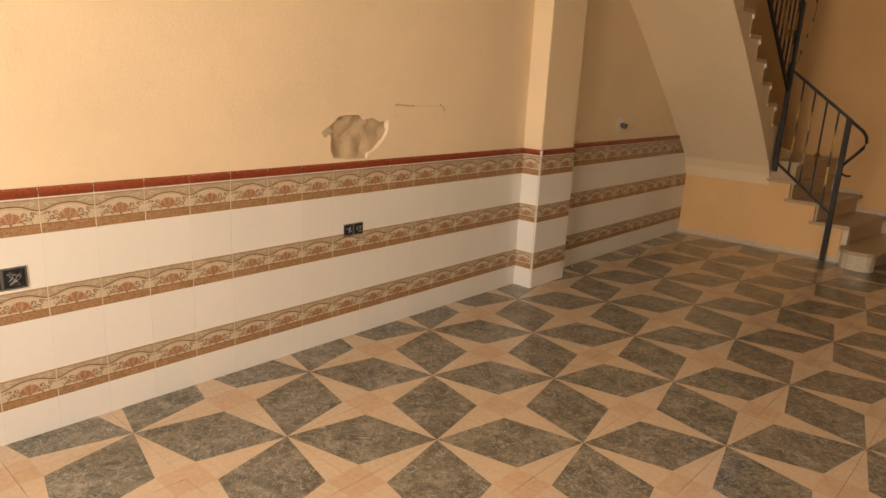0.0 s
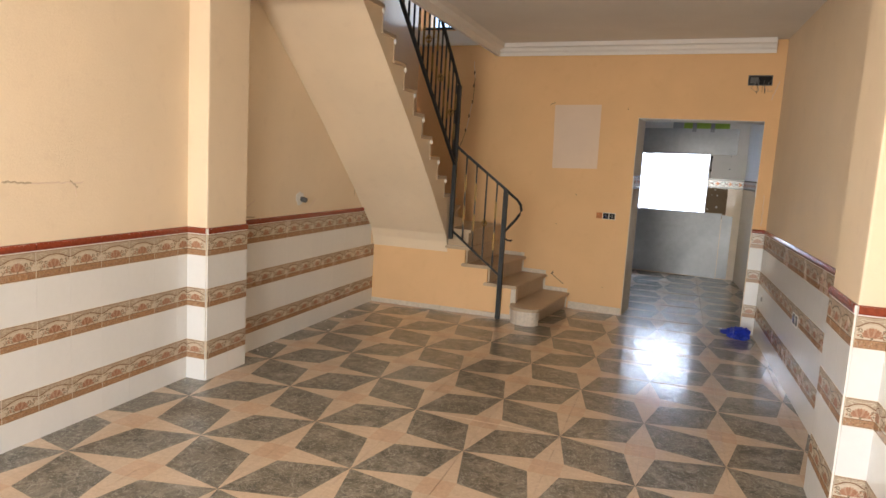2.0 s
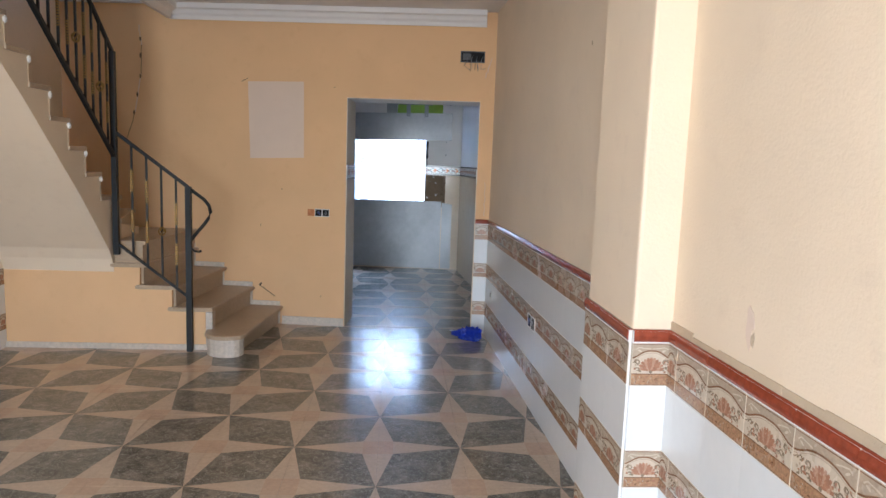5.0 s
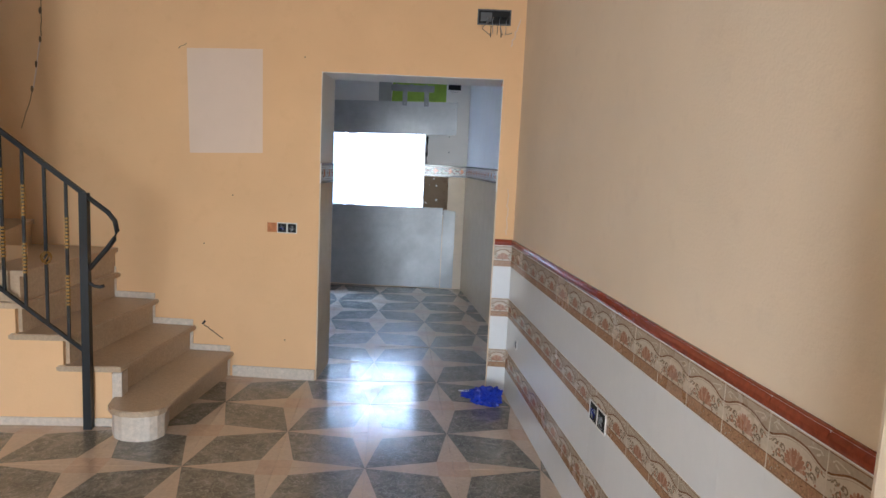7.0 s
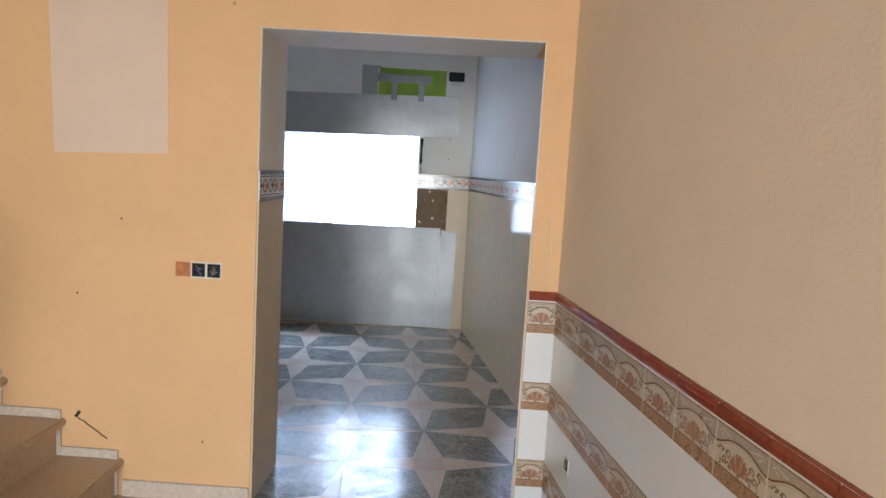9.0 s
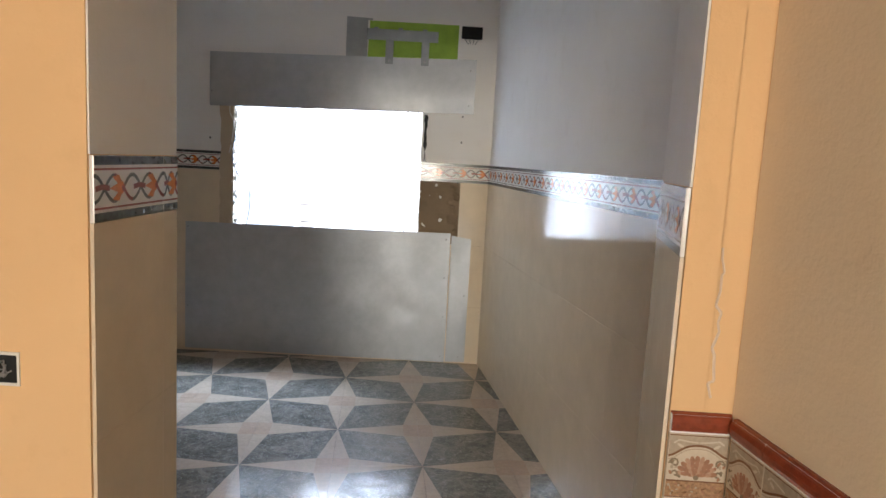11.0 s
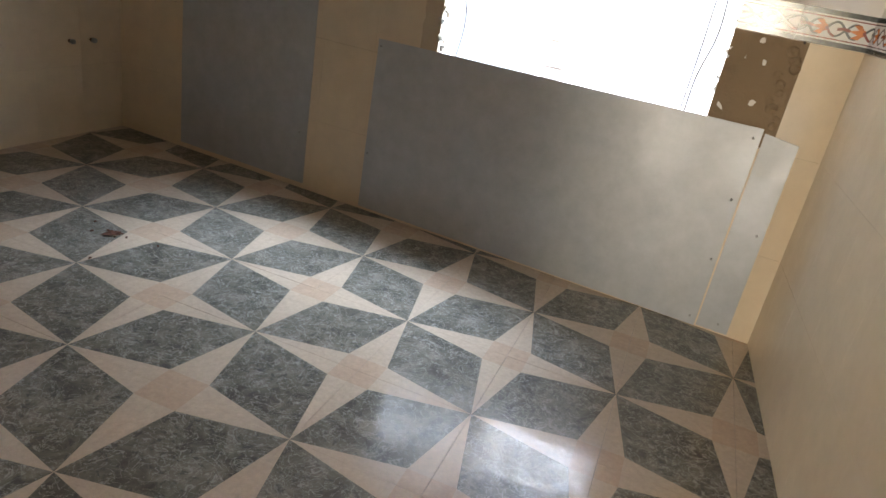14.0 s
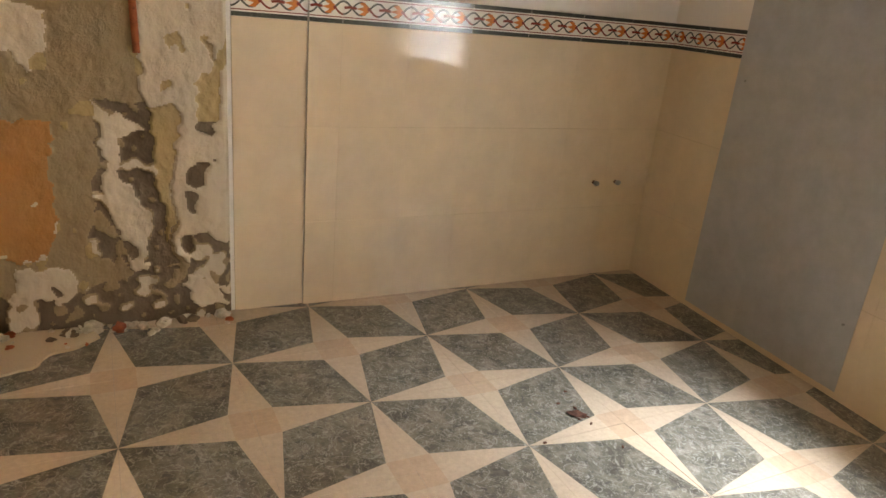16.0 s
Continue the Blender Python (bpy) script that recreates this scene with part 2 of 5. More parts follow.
def part(name, bm, mats, parent, label="", m=None):
    ob = obj(name, bm, mats, parent, m)
    if label:
        ob["label"] = label
    return ob


def shared(name, me, parent, m):
    ob = new(name, me)
    ob.parent = parent
    ob.matrix_local = m
    return ob


def empty(name, m=None):
    ob = new(name)
    ob.empty_display_size = 0.05
    if m is not None:
        ob.matrix_world = m
    return ob


def box(bm, a, b, m=None, mat=0, bevel=0.0):
    """A box from corner a to corner b, bevelled on request."""
    vs = [bm.verts.new((x, y, z)) for z in (a[2], b[2]) for y in (a[1], b[1]) for x in (a[0], b[0])]
    fs = [bm.faces.new([vs[i] for i in q]) for q in ((0, 2, 3, 1), (4, 5, 7, 6), (0, 1, 5, 4), (2, 6, 7, 3), (0, 4, 6, 2), (1, 3, 7, 5))]
    for f in fs:
        f.material_index = mat
    if bevel:
        es = list({e for f in fs for e in f.edges})
        r = bmesh.ops.bevel(bm, geom=es, offset=bevel, segments=2, profile=0.6, affect="EDGES")
        for f in r["faces"]:
            f.material_index = mat
        vs = list({v for f in r["faces"] for v in f.verts} | {v for v in vs if v.is_valid})
    if m is not None:
        for v in vs:
            v.co = m @ v.co
    return vs


def prism(bm, pts, z0, z1, mat=0, axis="z"):
    """A polygon pushed along an axis."""
    def at(p, h):
        return {"z": (p[0], p[1], h), "y": (p[0], h, p[1]), "x": (h, p[0], p[1])}[axis]
    lo = [bm.verts.new(at(p, z0)) for p in pts]
    hi = [bm.verts.new(at(p, z1)) for p in pts]
    fs = [bm.faces.new(lo[::-1]), bm.faces.new(hi)]
    for i in range(len(pts)):
        j = (i + 1) % len(pts)
        fs.append(bm.faces.new((lo[i], lo[j], hi[j], hi[i])))
    for f in fs:
        f.material_index = mat
    bmesh.ops.recalc_face_normals(bm, faces=fs)
    return fs


def rod(bm, p, q, r, n=8, mat=0, square=False):
    """A bar from p to q."""
    p, q = Vector(p), Vector(q)
    d = (q - p).normalized()
    u = d.cross(Vector((0, 0, 1)) if abs(d.z) < 0.9 else Vector((1, 0, 0))).normalized()
    w = d.cross(u)
    k = 4 if square else n
    off = math.pi / 4 if square else 0
    rings = [[bm.verts.new(c + (u * math.cos(2 * math.pi * i / k + off) + w * math.sin(2 * math.pi * i / k + off)) * r) for i in range(k)] for c in (p, q)]
    fs = [bm.faces.new((rings[0][i], rings[0][(i + 1) % k], rings[1][(i + 1) % k], rings[1][i])) for i in range(k)]
    fs += [bm.faces.new(rings[0][::-1]), bm.faces.new(rings[1])]
    for f in fs:
        f.material_index = mat
        f.smooth = not square
    return fs


def tube(bm, pts, r, n=8, mat=0):
    """A round bar along a line of points."""
    pts = [Vector(p) for p in pts]
    rings = []
    for i, p in enumerate(pts):
        d = (pts[min(i + 1, len(pts) - 1)] - pts[max(i - 1, 0)]).normalized()
        u = d.cross(Vector((0, 0, 1)) if abs(d.z) < 0.95 else Vector((1, 0, 0))).normalized()
        w = d.cross(u)
        rr = r[i] if isinstance(r, (list, tuple)) else r
        rings.append([bm.verts.new(p + (u * math.cos(2 * math.pi * k / n) + w * math.sin(2 * math.pi * k / n)) * rr) for k in range(n)])
    for a, b in zip(rings, rings[1:]):
        for k in range(n):
            f = bm.faces.new((a[k], a[(k + 1) % n], b[(k + 1) % n], b[k]))
            f.smooth, f.material_index = True, mat
    for f in (bm.faces.new(rings[0][::-1]), bm.faces.new(rings[-1])):
        f.material_index = mat


def blob(bm, c, r, seed=0, mat=0, sub=2, squash=(1, 1, 1), rough=0.3):
    """A lumpy stone or dab."""
    v = bmesh.ops.create_icosphere(bm, subdivisions=sub, radius=1)["verts"]
    for k in v:
        d = 1 + rough * noise.noise(k.co * 1.7 + Vector((seed * 3.1, seed, 0)))
        k.co = Vector(c) + Vector([k.co[i] * squash[i] * r * d for i in range(3)])
    for f in {f for k in v for f in k.link_faces}:
        f.material_index = mat


def outline(cx, cz, rx, rz, n, seed, rough=0.25):
    """A ragged closed outline."""
    pts = []
    for i in range(n):
        a = 2 * math.pi * i / n
        d = 1 + rough * noise.noise(Vector((math.cos(a) * 1.6, math.sin(a) * 1.6, seed))) + 0.35 * rough * noise.noise(Vector((math.cos(a) * 6, math.sin(a) * 6, seed)))
        pts.append((cx + rx * d * math.cos(a), cz + rz * d * math.sin(a)))
    return pts


def wall_frame(p, q):
    """Axes of a wall that runs from p to q: x along it, y out of it to the left of p-q, z up."""
    d = (Vector((*q, 0)) - Vector((*p, 0))).normalized()
    m = Matrix.Identity(4)
    m.col[0][:3], m.col[1][:3], m.col[2][:3], m.col[3][:3] = d, (-d.y, d.x, 0), (0, 0, 1), (*p, 0)
    return m


def wall(name, p, q, z0, z1, thick, mats, holes=()):
    """A wall from p to q, its face on the p-q line, the thickness behind it. holes: (u0, u1, z0, z1) openings."""
    length = (Vector(p) - Vector(q)).length
    z0 = -0.1 if z0 == 0 else z0
    holes = [(h[0], h[1], z0 if h[2] == 0 else h[2], h[3]) for h in holes]
    us = sorted({0.0, length, *[h[0] for h in holes], *[h[1] for h in holes]})
    zs = sorted({z0, z1, *[h[2] for h in holes], *[h[3] for h in holes]})
    bm = bmesh.new()
    def solid(u, z):
        return 0 < u < length and z0 < z < z1 and not any(h[0] < u < h[1] and h[2] < z < h[3] for h in holes)
    verts = {}
    def v(i, j, k):
        if (i, j, k) not in verts:
            verts[i, j, k] = bm.verts.new((us[i], -thick * k, zs[j]))
        return verts[i, j, k]
    cell = [[solid((us[i] + us[i + 1]) / 2, (zs[j] + zs[j + 1]) / 2) for j in range(len(zs) - 1)] for i in range(len(us) - 1)]
    def full(i, j):
        return 0 <= i < len(us) - 1 and 0 <= j < len(zs) - 1 and cell[i][j]
    for i in range(len(us) - 1):
        for j in range(len(zs) - 1):
            if not cell[i][j]:
                continue
            bm.faces.new((v(i, j, 0), v(i, j + 1, 0), v(i + 1, j + 1, 0), v(i + 1, j, 0)))
            bm.faces.new((v(i, j, 1), v(i + 1, j, 1), v(i + 1, j + 1, 1), v(i, j + 1, 1)))
            for di, dj, a, b in ((-1, 0, (i, j), (i, j + 1)), (1, 0, (i + 1, j + 1), (i + 1, j)), (0, -1, (i + 1, j), (i, j)), (0, 1, (i, j + 1), (i + 1, j + 1))):
                if not full(i + di, j + dj):
                    bm.faces.new((v(*a, 0), v(*a, 1), v(*b, 1), v(*b, 0)))
    bmesh.ops.recalc_face_normals(bm, faces=bm.faces)
    ob = obj(name, bm, mats)
    ob.matrix_world = wall_frame(p, q)
    return tagged(ob, kind="structure")


# ---- the plan ----
A = 0.44            # floor tile
FAR_Y = 1.16        # wall between living room and kitchen, at its end by the door
def far_y(x):
    return 1.32 - 0.12 * (x + 0.42)
DOOR_X0, DOOR_X1, DOOR_H, DOOR_D = -0.39, 0.765, 2.05, 0.40
DOOR_X2 = 0.83      # the right reveal splays out to here
LEFT_X = -2.885
CEIL = 2.80
def right_x(y):
    return 0.885 - 0.028 * (y - FAR_Y)
def front_x(y):
    return 0.925 - 0.010 * (y + 2.78)
def back_y(x):
    return 4.785 - 0.085 * (x - 0.95)
KR_X, KL_X = 0.955, -3.11
def kr_x(y):
    return 0.955 - 0.056 * (y - 4.8)
def kl_x(y):
    return -3.11 + 0.012 * (y - 5.1)
KCEIL = 2.80
FRONT_Y = -7.6

# living room walls (each runs so that its room face lies to the left)
left_wall = wall("wall_left", (LEFT_X, 1.5), (LEFT_X, FRONT_Y), 0, 5.4, 0.2, CREAM, [(5.1, 5.72, 1.002, 1.30)])
LM = wall_frame((LEFT_X, 1.5), (LEFT_X, FRONT_Y))
RM = wall_frame((right_x(FRONT_Y), FRONT_Y), (right_x(FAR_Y), FAR_Y))
RMF = wall_frame((front_x(FRONT_Y), FRONT_Y), (front_x(FAR_Y), FAR_Y))
right_wall = wall("wall_right", (right_x(-2.6), -2.6), (right_x(FAR_Y), FAR_Y), 0, CEIL, 0.2, CREAM)
right_front = wall("wall_right_front", (front_x(FRONT_Y), FRONT_Y), (front_x(-2.601), -2.601), 0, CEIL, 0.3, CREAM)
W0 = right_x(FAR_Y)
F0, F1 = (W0 + 0.15, far_y(W0 + 0.15)), (LEFT_X - 0.45, far_y(LEFT_X - 0.45))
FM = wall_frame(F0, F1)
def fu(x):
    return (F0[0] - x) * math.hypot(1, 0.12)
FS = (-1.25, far_y(-1.25))
far_wall = wall("wall_far", F0, FS, 0, CEIL + 0.2, DOOR_D, ORANGE, [(fu(DOOR_X2), fu(DOOR_X0), 0, DOOR_H)])
stairs_wall = wall("wall_behind_stairs", FS, F1, 0, 5.4, 0.10, ORANGE, [(fu(-1.99) - fu(-1.25), fu(-2.82) - fu(-1.25), 2.98, 3.9)])
front_wall = wall("wall_front", (LEFT_X - 0.2, FRONT_Y), (front_x(FRONT_Y) + 0.2, FRONT_Y), 0, 3.0, 0.2, CREAM, [(0.35, 3.95, 0, 2.6)])

# kitchen walls
BX0, BX1 = KL_X, KR_X
BM = wall_frame((BX1, back_y(BX1)), (BX0, back_y(BX0)))
BL = (Vector((BX1, back_y(BX1))) - Vector((BX0, back_y(BX0)))).length
def bu(x):
    return (BX1 - x) * BL / (BX1 - BX0)
wall("wall_patio_front", (2.7, 4.95), (BX1 + 0.2, 4.95), 0, 3.1, 0.22, PATIO)
back_wall = wall("wall_kitchen_back", (BX1, back_y(BX1)), (BX0, back_y(BX0)), 0, KCEIL, 0.22, KITCHEN_WHITE,
                 [(bu(0.46), bu(-0.87), 0.9, 1.95)])
KR0 = (kr_x(1.45), 1.45)
kitchen_right = wall("wall_kitchen_right", KR0, (KR_X, back_y(KR_X)), 0, KCEIL, 0.2, KITCHEN_WHITE)
KL1 = (kl_x(1.55), 1.55)
kitchen_left = wall("wall_kitchen_left", (KL_X, back_y(KL_X)), KL1, 0, KCEIL, 0.2, KITCHEN_WHITE)

# white plaster on the kitchen side of the dividing wall
bm = bmesh.new()
for u0, u1, z0, z1 in ((0.0, fu(DOOR_X2), 0, KCEIL), (fu(DOOR_X0), fu(-1.25), 0, KCEIL), (fu(DOOR_X2), fu(DOOR_X0), DOOR_H, KCEIL)):
    box(bm, (u0, -DOOR_D - 0.006, z0), (u1, -DOOR_D - 0.001, z1), FM)
tagged(obj("wall_kitchen_front", bm, KITCHEN_WHITE), kind="structure")
# white lining of the doorway
bm = bmesh.new()
prism(bm, [(fu(DOOR_X1) - 0.004, -0.004), (fu(DOOR_X1) + 0.004, -0.004), (fu(DOOR_X2) + 0.004, -DOOR_D - 0.005), (fu(DOOR_X2) - 0.004, -DOOR_D - 0.005)], 1.47, DOOR_H - 0.004)
bm.transform(FM)
box(bm, (fu(DOOR_X0) - 0.004, -DOOR_D - 0.005, 1.47), (fu(DOOR_X0), -0.004, DOOR_H - 0.004), FM)
box(bm, (fu(DOOR_X1) + 0.004, -DOOR_D - 0.005, DOOR_H - 0.004), (fu(DOOR_X0), -0.004, DOOR_H), FM)
tagged(obj("trim_door_lining", bm, KITCHEN_WHITE), kind="structure")

# wedge that splays the right reveal
bm = bmesh.new()
prism(bm, [(fu(DOOR_X1), 0), (fu(DOOR_X2) - 0.002, 0), (fu(DOOR_X2) - 0.002, -DOOR_D), (fu(DOOR_X2), -DOOR_D)], -0.1, DOOR_H)
part("jamb_wedge", bm, ORANGE, far_wall)

KLM = wall_frame((KL_X, back_y(KL_X)), KL1)

# ceilings
bm = bmesh.new()
box(bm, (-1.95, FRONT_Y - 0.2, CEIL), (1.3, 1.5, CEIL + 0.2))
box(bm, (LEFT_X, FRONT_Y, CEIL), (-1.951, -1.95, CEIL + 0.2))
tagged(obj("ceiling", bm, CEILING_WHITE), kind="structure")
bm = bmesh.new()
box(bm, (KL_X - 0.25, 1.5, KCEIL), (1.35, 5.3, KCEIL + 0.15))
tagged(obj("ceiling_kitchen", bm, CEILING_WHITE), kind="structure")
bm = bmesh.new()
box(bm, (LEFT_X - 0.2, -2.35, 5.4), (-1.2, 1.95, 5.55))
tagged(obj("ceiling_stairwell", bm, CEILING_WHITE), kind="structure")
wall("wall_stairwell_side", (-1.75, -2.2), (-1.75, 1.42), CEIL + 0.2, 5.4, 0.15, CREAM)
wall("wall_stairwell_front", (LEFT_X, -2.2), (-1.75, -2.2), CEIL + 0.2, 5.4, 0.15, CREAM)

# beam on two pillars
LP0, LP1, LPX = -2.37, -1.95, -2.735
RP0, RP1, RPX = -2.78, -2.29, 0.80
bm = bmesh.new()
prism(bm, [(LEFT_X, LP0 - 0.01), (right_x(-2.7), RP0), (right_x(-2.2), RP1), (LEFT_X, LP1 + 0.01)], 2.5, CEIL)
tagged(obj("beam", bm, PLASTER_WHITE), kind="structure")
bm = bmesh.new()
box(bm, (LEFT_X - 0.01, LP0, 0), (LPX, LP1, 2.5), bevel=0.012)
left_pillar = tagged(obj("pillar_left", bm, CREAM), kind="structure")
bm = bmesh.new()
box(bm, (RPX, RP0, 0), (right_x(RP0) + 0.06, RP1, 2.5), bevel=0.012)
right_pillar = tagged(obj("pillar_right", bm, CREAM), kind="structure")

# ground below everything
bm = bmesh.new()
box(bm, (-3.6, FRONT_Y - 2, -0.12), (2.8, 8.5, -0.012))
floor = tagged(obj("floor", bm, GROUT), kind="structure")

# patio behind the kitchen
bm = bmesh.new()
box(bm, (-3.6, 6.9, -0.1), (2.7, 7.1, 3.1))
tagged(obj("wall_patio_back", bm, PATIO), kind="structure")
bm = bmesh.new()
box(bm, (2.5, 5.05, -0.1), (2.7, 6.9, 3.1))
tagged(obj("wall_patio_right", bm, PATIO), kind="structure")
bm = bmesh.new()
box(bm, (-3.6, 5.3, -0.1), (-3.4, 6.9, 3.1))
tagged(obj("wall_patio_left", bm, PATIO), kind="structure")
bm = bmesh.new()
box(bm, (-3.4, 5.3, -0.02), (2.5, 6.9, 0.01))
tagged(obj("pavement_patio", bm, PATIO), kind="structure")

# cornice of the living room, along the far wall and the stairwell's edge
def cornice_profile():
    return [(0, 0), (0.018, 0), (0.022, 0.03), (0.045, 0.045), (0.06, 0.075), (0.09, 0.085), (0.095, 0.125), (0, 0.125)]


bm = bmesh.new()
prism(bm, [(a, CEIL - 0.125 + b) for a, b in cornice_profile()], fu(W0 - 0.09), fu(-1.95), axis="x")
bm.transform(FM)
tagged(obj("trim_cornice_far", bm, PLASTER_WHITE), kind="structure")
bm = bmesh.new()
prism(bm, [(-1.955 + a * 0.35, CEIL - 0.13 + b) for a, b in [(0, 0), (0.1, 0.0), (0.12, 0.06), (0.25, 0.08), (0.27, 0.128), (0, 0.128)]], -1.95, far_y(-1.95) - 0.08, axis="y")
tagged(obj("trim_cornice_stairwell", bm, PLASTER_WHITE), kind="structure")

# skirting of the far wall between stairs and door
bm = bmesh.new()
box(bm, (fu(DOOR_X0) + 0.002, 0.001, 0), (fu(-0.95), 0.014, 0.075), FM, bevel=0.003)
tagged(obj("baseboard_far", bm, SKIRT_STONE), kind="structure")


# ---- staircase ----
STAIR_Y, STAIR_X = 0.50, -2.07
RISE = 0.168


def staircase():
    st = tagged(empty("staircase", pose(-1.6, 0.8, 0)), "plastered staircase with beige stone steps turning against the wall", "staircase")
    inv = st.matrix_world.inverted()

    def piece(name, bm, mat, label=""):
        bm.transform(inv)
        return part(name, bm, mat, st, label)
    # lower flight: step k runs from its nose line (front end, wall end) back to the turn
    front = [-1.12, -1.37, -1.62, -1.86]
    back = [-0.965, -1.228, -1.488, -1.752]
    for k in range(4):
        bm = bmesh.new()
        y0 = STAIR_Y + 0.012
        x0, x1 = (front[k], back[k])
        end0, end1 = (front[k + 1] - 0.03, back[k + 1] - 0.03) if k < 3 else (STAIR_X, -2.02)
        z = RISE * (k + 1)
        prism(bm, [(x0 + 0.0, y0), (x1, 1.50), (end1 - 0.02, 1.50), (end0 - 0.02, y0)], z - RISE + (0.0 if k == 0 else -0.02), z - 0.03)
        piece("riser", bm, STEP_STONE)
        bm = bmesh.new()
        if k == 0:
            tip = [(-1.385, 0.50), (-1.365, 0.36), (-1.33, 0.30), (-1.27, 0.26), (-1.19, 0.25), (-1.12, 0.265), (-1.08, 0.29), (-1.055, 0.34)]
            prism(bm, tip + [(x1 + 0.03, 1.50), (end1 - 0.02, 1.50), (end0 - 0.02, y0)], z - 0.032, z)
        else:
            prism(bm, [(x0 + 0.035, 0.466), (x1 + 0.035, 1.50), (end1 - 0.02, 1.50), (end0 - 0.02, 0.466)], z - 0.032, z)
        bmesh.ops.bevel(bm, geom=[e for e in bm.edges if abs(e.verts[0].co.z - e.verts[1].co.z) < 1e-4], offset=0.006, segments=2, affect="EDGES")
        piece("tread", bm, STEP_STONE)
        # skirting plate of each step along the wall
        bm = bmesh.new()
        box(bm, (fu(x1 - 0.028), 0.001, z + 0.001), (fu(x1 - 0.30), 0.013, z + 0.042), FM, bevel=0.003)
        box(bm, (fu(x1 + 0.005 if k else x1 - 0.005), 0.0015, z - RISE + 0.002), (fu(x1 - 0.036), 0.0125, z + 0.040), FM)
        piece("skirting", bm, SKIRT_STONE)
    # rounded foot under the first tread
    bm = bmesh.new()
    prism(bm, [(-1.37, 0.512), (-1.35, 0.375), (-1.315, 0.315), (-1.265, 0.28), (-1.19, 0.268), (-1.125, 0.283), (-1.095, 0.31), (-1.075, 0.36), (-1.12, 0.60), (-1.35, 0.60)], 0, RISE - 0.032)
    piece("step_foot", bm, SKIRT_STONE, "pale rounded foot of the first step")
    # winders in the corner
    winders = [[(STAIR_X, 0.5), (-1.86, 0.5), (-1.752, 1.50), (LEFT_X, 1.50), (LEFT_X, 0.9)],
               [(STAIR_X, 0.5), (-2.03, 0.49), (-2.30, 1.50), (LEFT_X, 1.50), (LEFT_X, 0.5)],
               [(STAIR_X, 0.47), (STAIR_X, 0.62), (LEFT_X, 0.98), (LEFT_X, 0.47)]]
    for k, plan in enumerate(winders):
        z = RISE * (5 + k)
        bm = bmesh.new()
        prism(bm, plan, z - RISE - 0.02, z - 0.03)
        piece("riser", bm, STEP_STONE)
        bm = bmesh.new()
        prism(bm, [(x * 1.0 + (0.02 if 0 < i < 3 else 0), y) for i, (x, y) in enumerate(plan)], z - 0.031, z)
        piece("tread", bm, STEP_STONE)
    # body of the upper flight: plaster soffit and side below, stone steps above
    nose = [(0.50 - 0.2275 * k, 1.185 + 0.177 * k) for k in range(11)]
    prof = [(0.49, 0.0), (0.49, 0.60), (0.455, 0.70), (0.40, 0.785), (-0.04, 1.215), (-0.69, 1.79), (-1.33, 2.31), (-1.94, 2.79)]
    prof += [(-1.94, nose[-1][1] - 0.03)]
    for (y, z), nxt in zip(nose[::-1], nose[-2::-1] + [None]):
        prof += [(y, z - 0.03)]
        prof += [(y, z - 0.177 - 0.03)]
    prof += [(1.0, 0.9), (1.0, 0.0)]
    bm = bmesh.new()
    prism(bm, prof, LEFT_X, STAIR_X, axis="x")
    bmesh.ops.triangulate(bm, faces=[f for f in bm.faces if len(f.verts) > 4])
    piece("stair_body", bm, CREAM, "cream plastered soffit and side of the flight")
    for k, (y, z) in enumerate(nose):
        bm = bmesh.new()
        box(bm, (LEFT_X + 0.002, y - 0.232, z - 0.03), (STAIR_X + 0.012, y + 0.02, z), bevel=0.006)
        piece("tread", bm, STEP_STONE)
        bm = bmesh.new()
        box(bm, (LEFT_X + 0.002, y - 0.0005, z - 0.205), (STAIR_X + 0.006, y + 0.006, z - 0.031))
        piece("riser", bm, STEP_STONE)
        bm = bmesh.new()
        blob(bm, (STAIR_X + 0.008, y + 0.005, z - 0.05), 0.018, k, 0, 1, (0.7, 1, 1.3))
        piece("plaster_dab", bm, PLASTER_WHITE, "white plaster dab under the nosing")
    # stepped wall under the lower flight
    prof = [(STAIR_X, 0.0), (-1.39, 0.0), (-1.39, RISE * 1 - 0.001), (-1.39, RISE * 2 - 0.034), (-1.64, RISE * 2 - 0.034), (-1.64, RISE * 3 - 0.034), (-1.88, RISE * 3 - 0.034), (-1.88, RISE * 4 - 0.034), (STAIR_X, RISE * 4 - 0.034)]
    bm = bmesh.new()
    prism(bm, prof, 0.482, STAIR_Y + 0.06, axis="y")
    bmesh.ops.triangulate(bm, faces=[f for f in bm.faces if len(f.verts) > 4])
    piece("stair_wall", bm, ORANGE, "apricot wall under the lower flight")
    bm = bmesh.new()
    box(bm, (LEFT_X + 0.002, 0.482, 0.0), (STAIR_X + 0.002, 0.492, 0.60), bevel=0.002)
    piece("stair_wall", bm, ORANGE, "apricot wall under the landing")
    bm = bmesh.new()
    box(bm, (LEFT_X + 0.005, 0.468, 0.0), (-1.35, 0.481, 0.045), bevel=0.003)
    piece("skirting", bm, SKIRT_STONE)
    bm = bmesh.new()
    box(bm, (-1.387, 0.474, 0.0), (-1.335, STAIR_Y + 0.06, RISE * 2 - 0.036), bevel=0.004)
    piece("riser_end", bm, SKIRT_STONE, "pale stone end of the second step")
    return st


staircase()


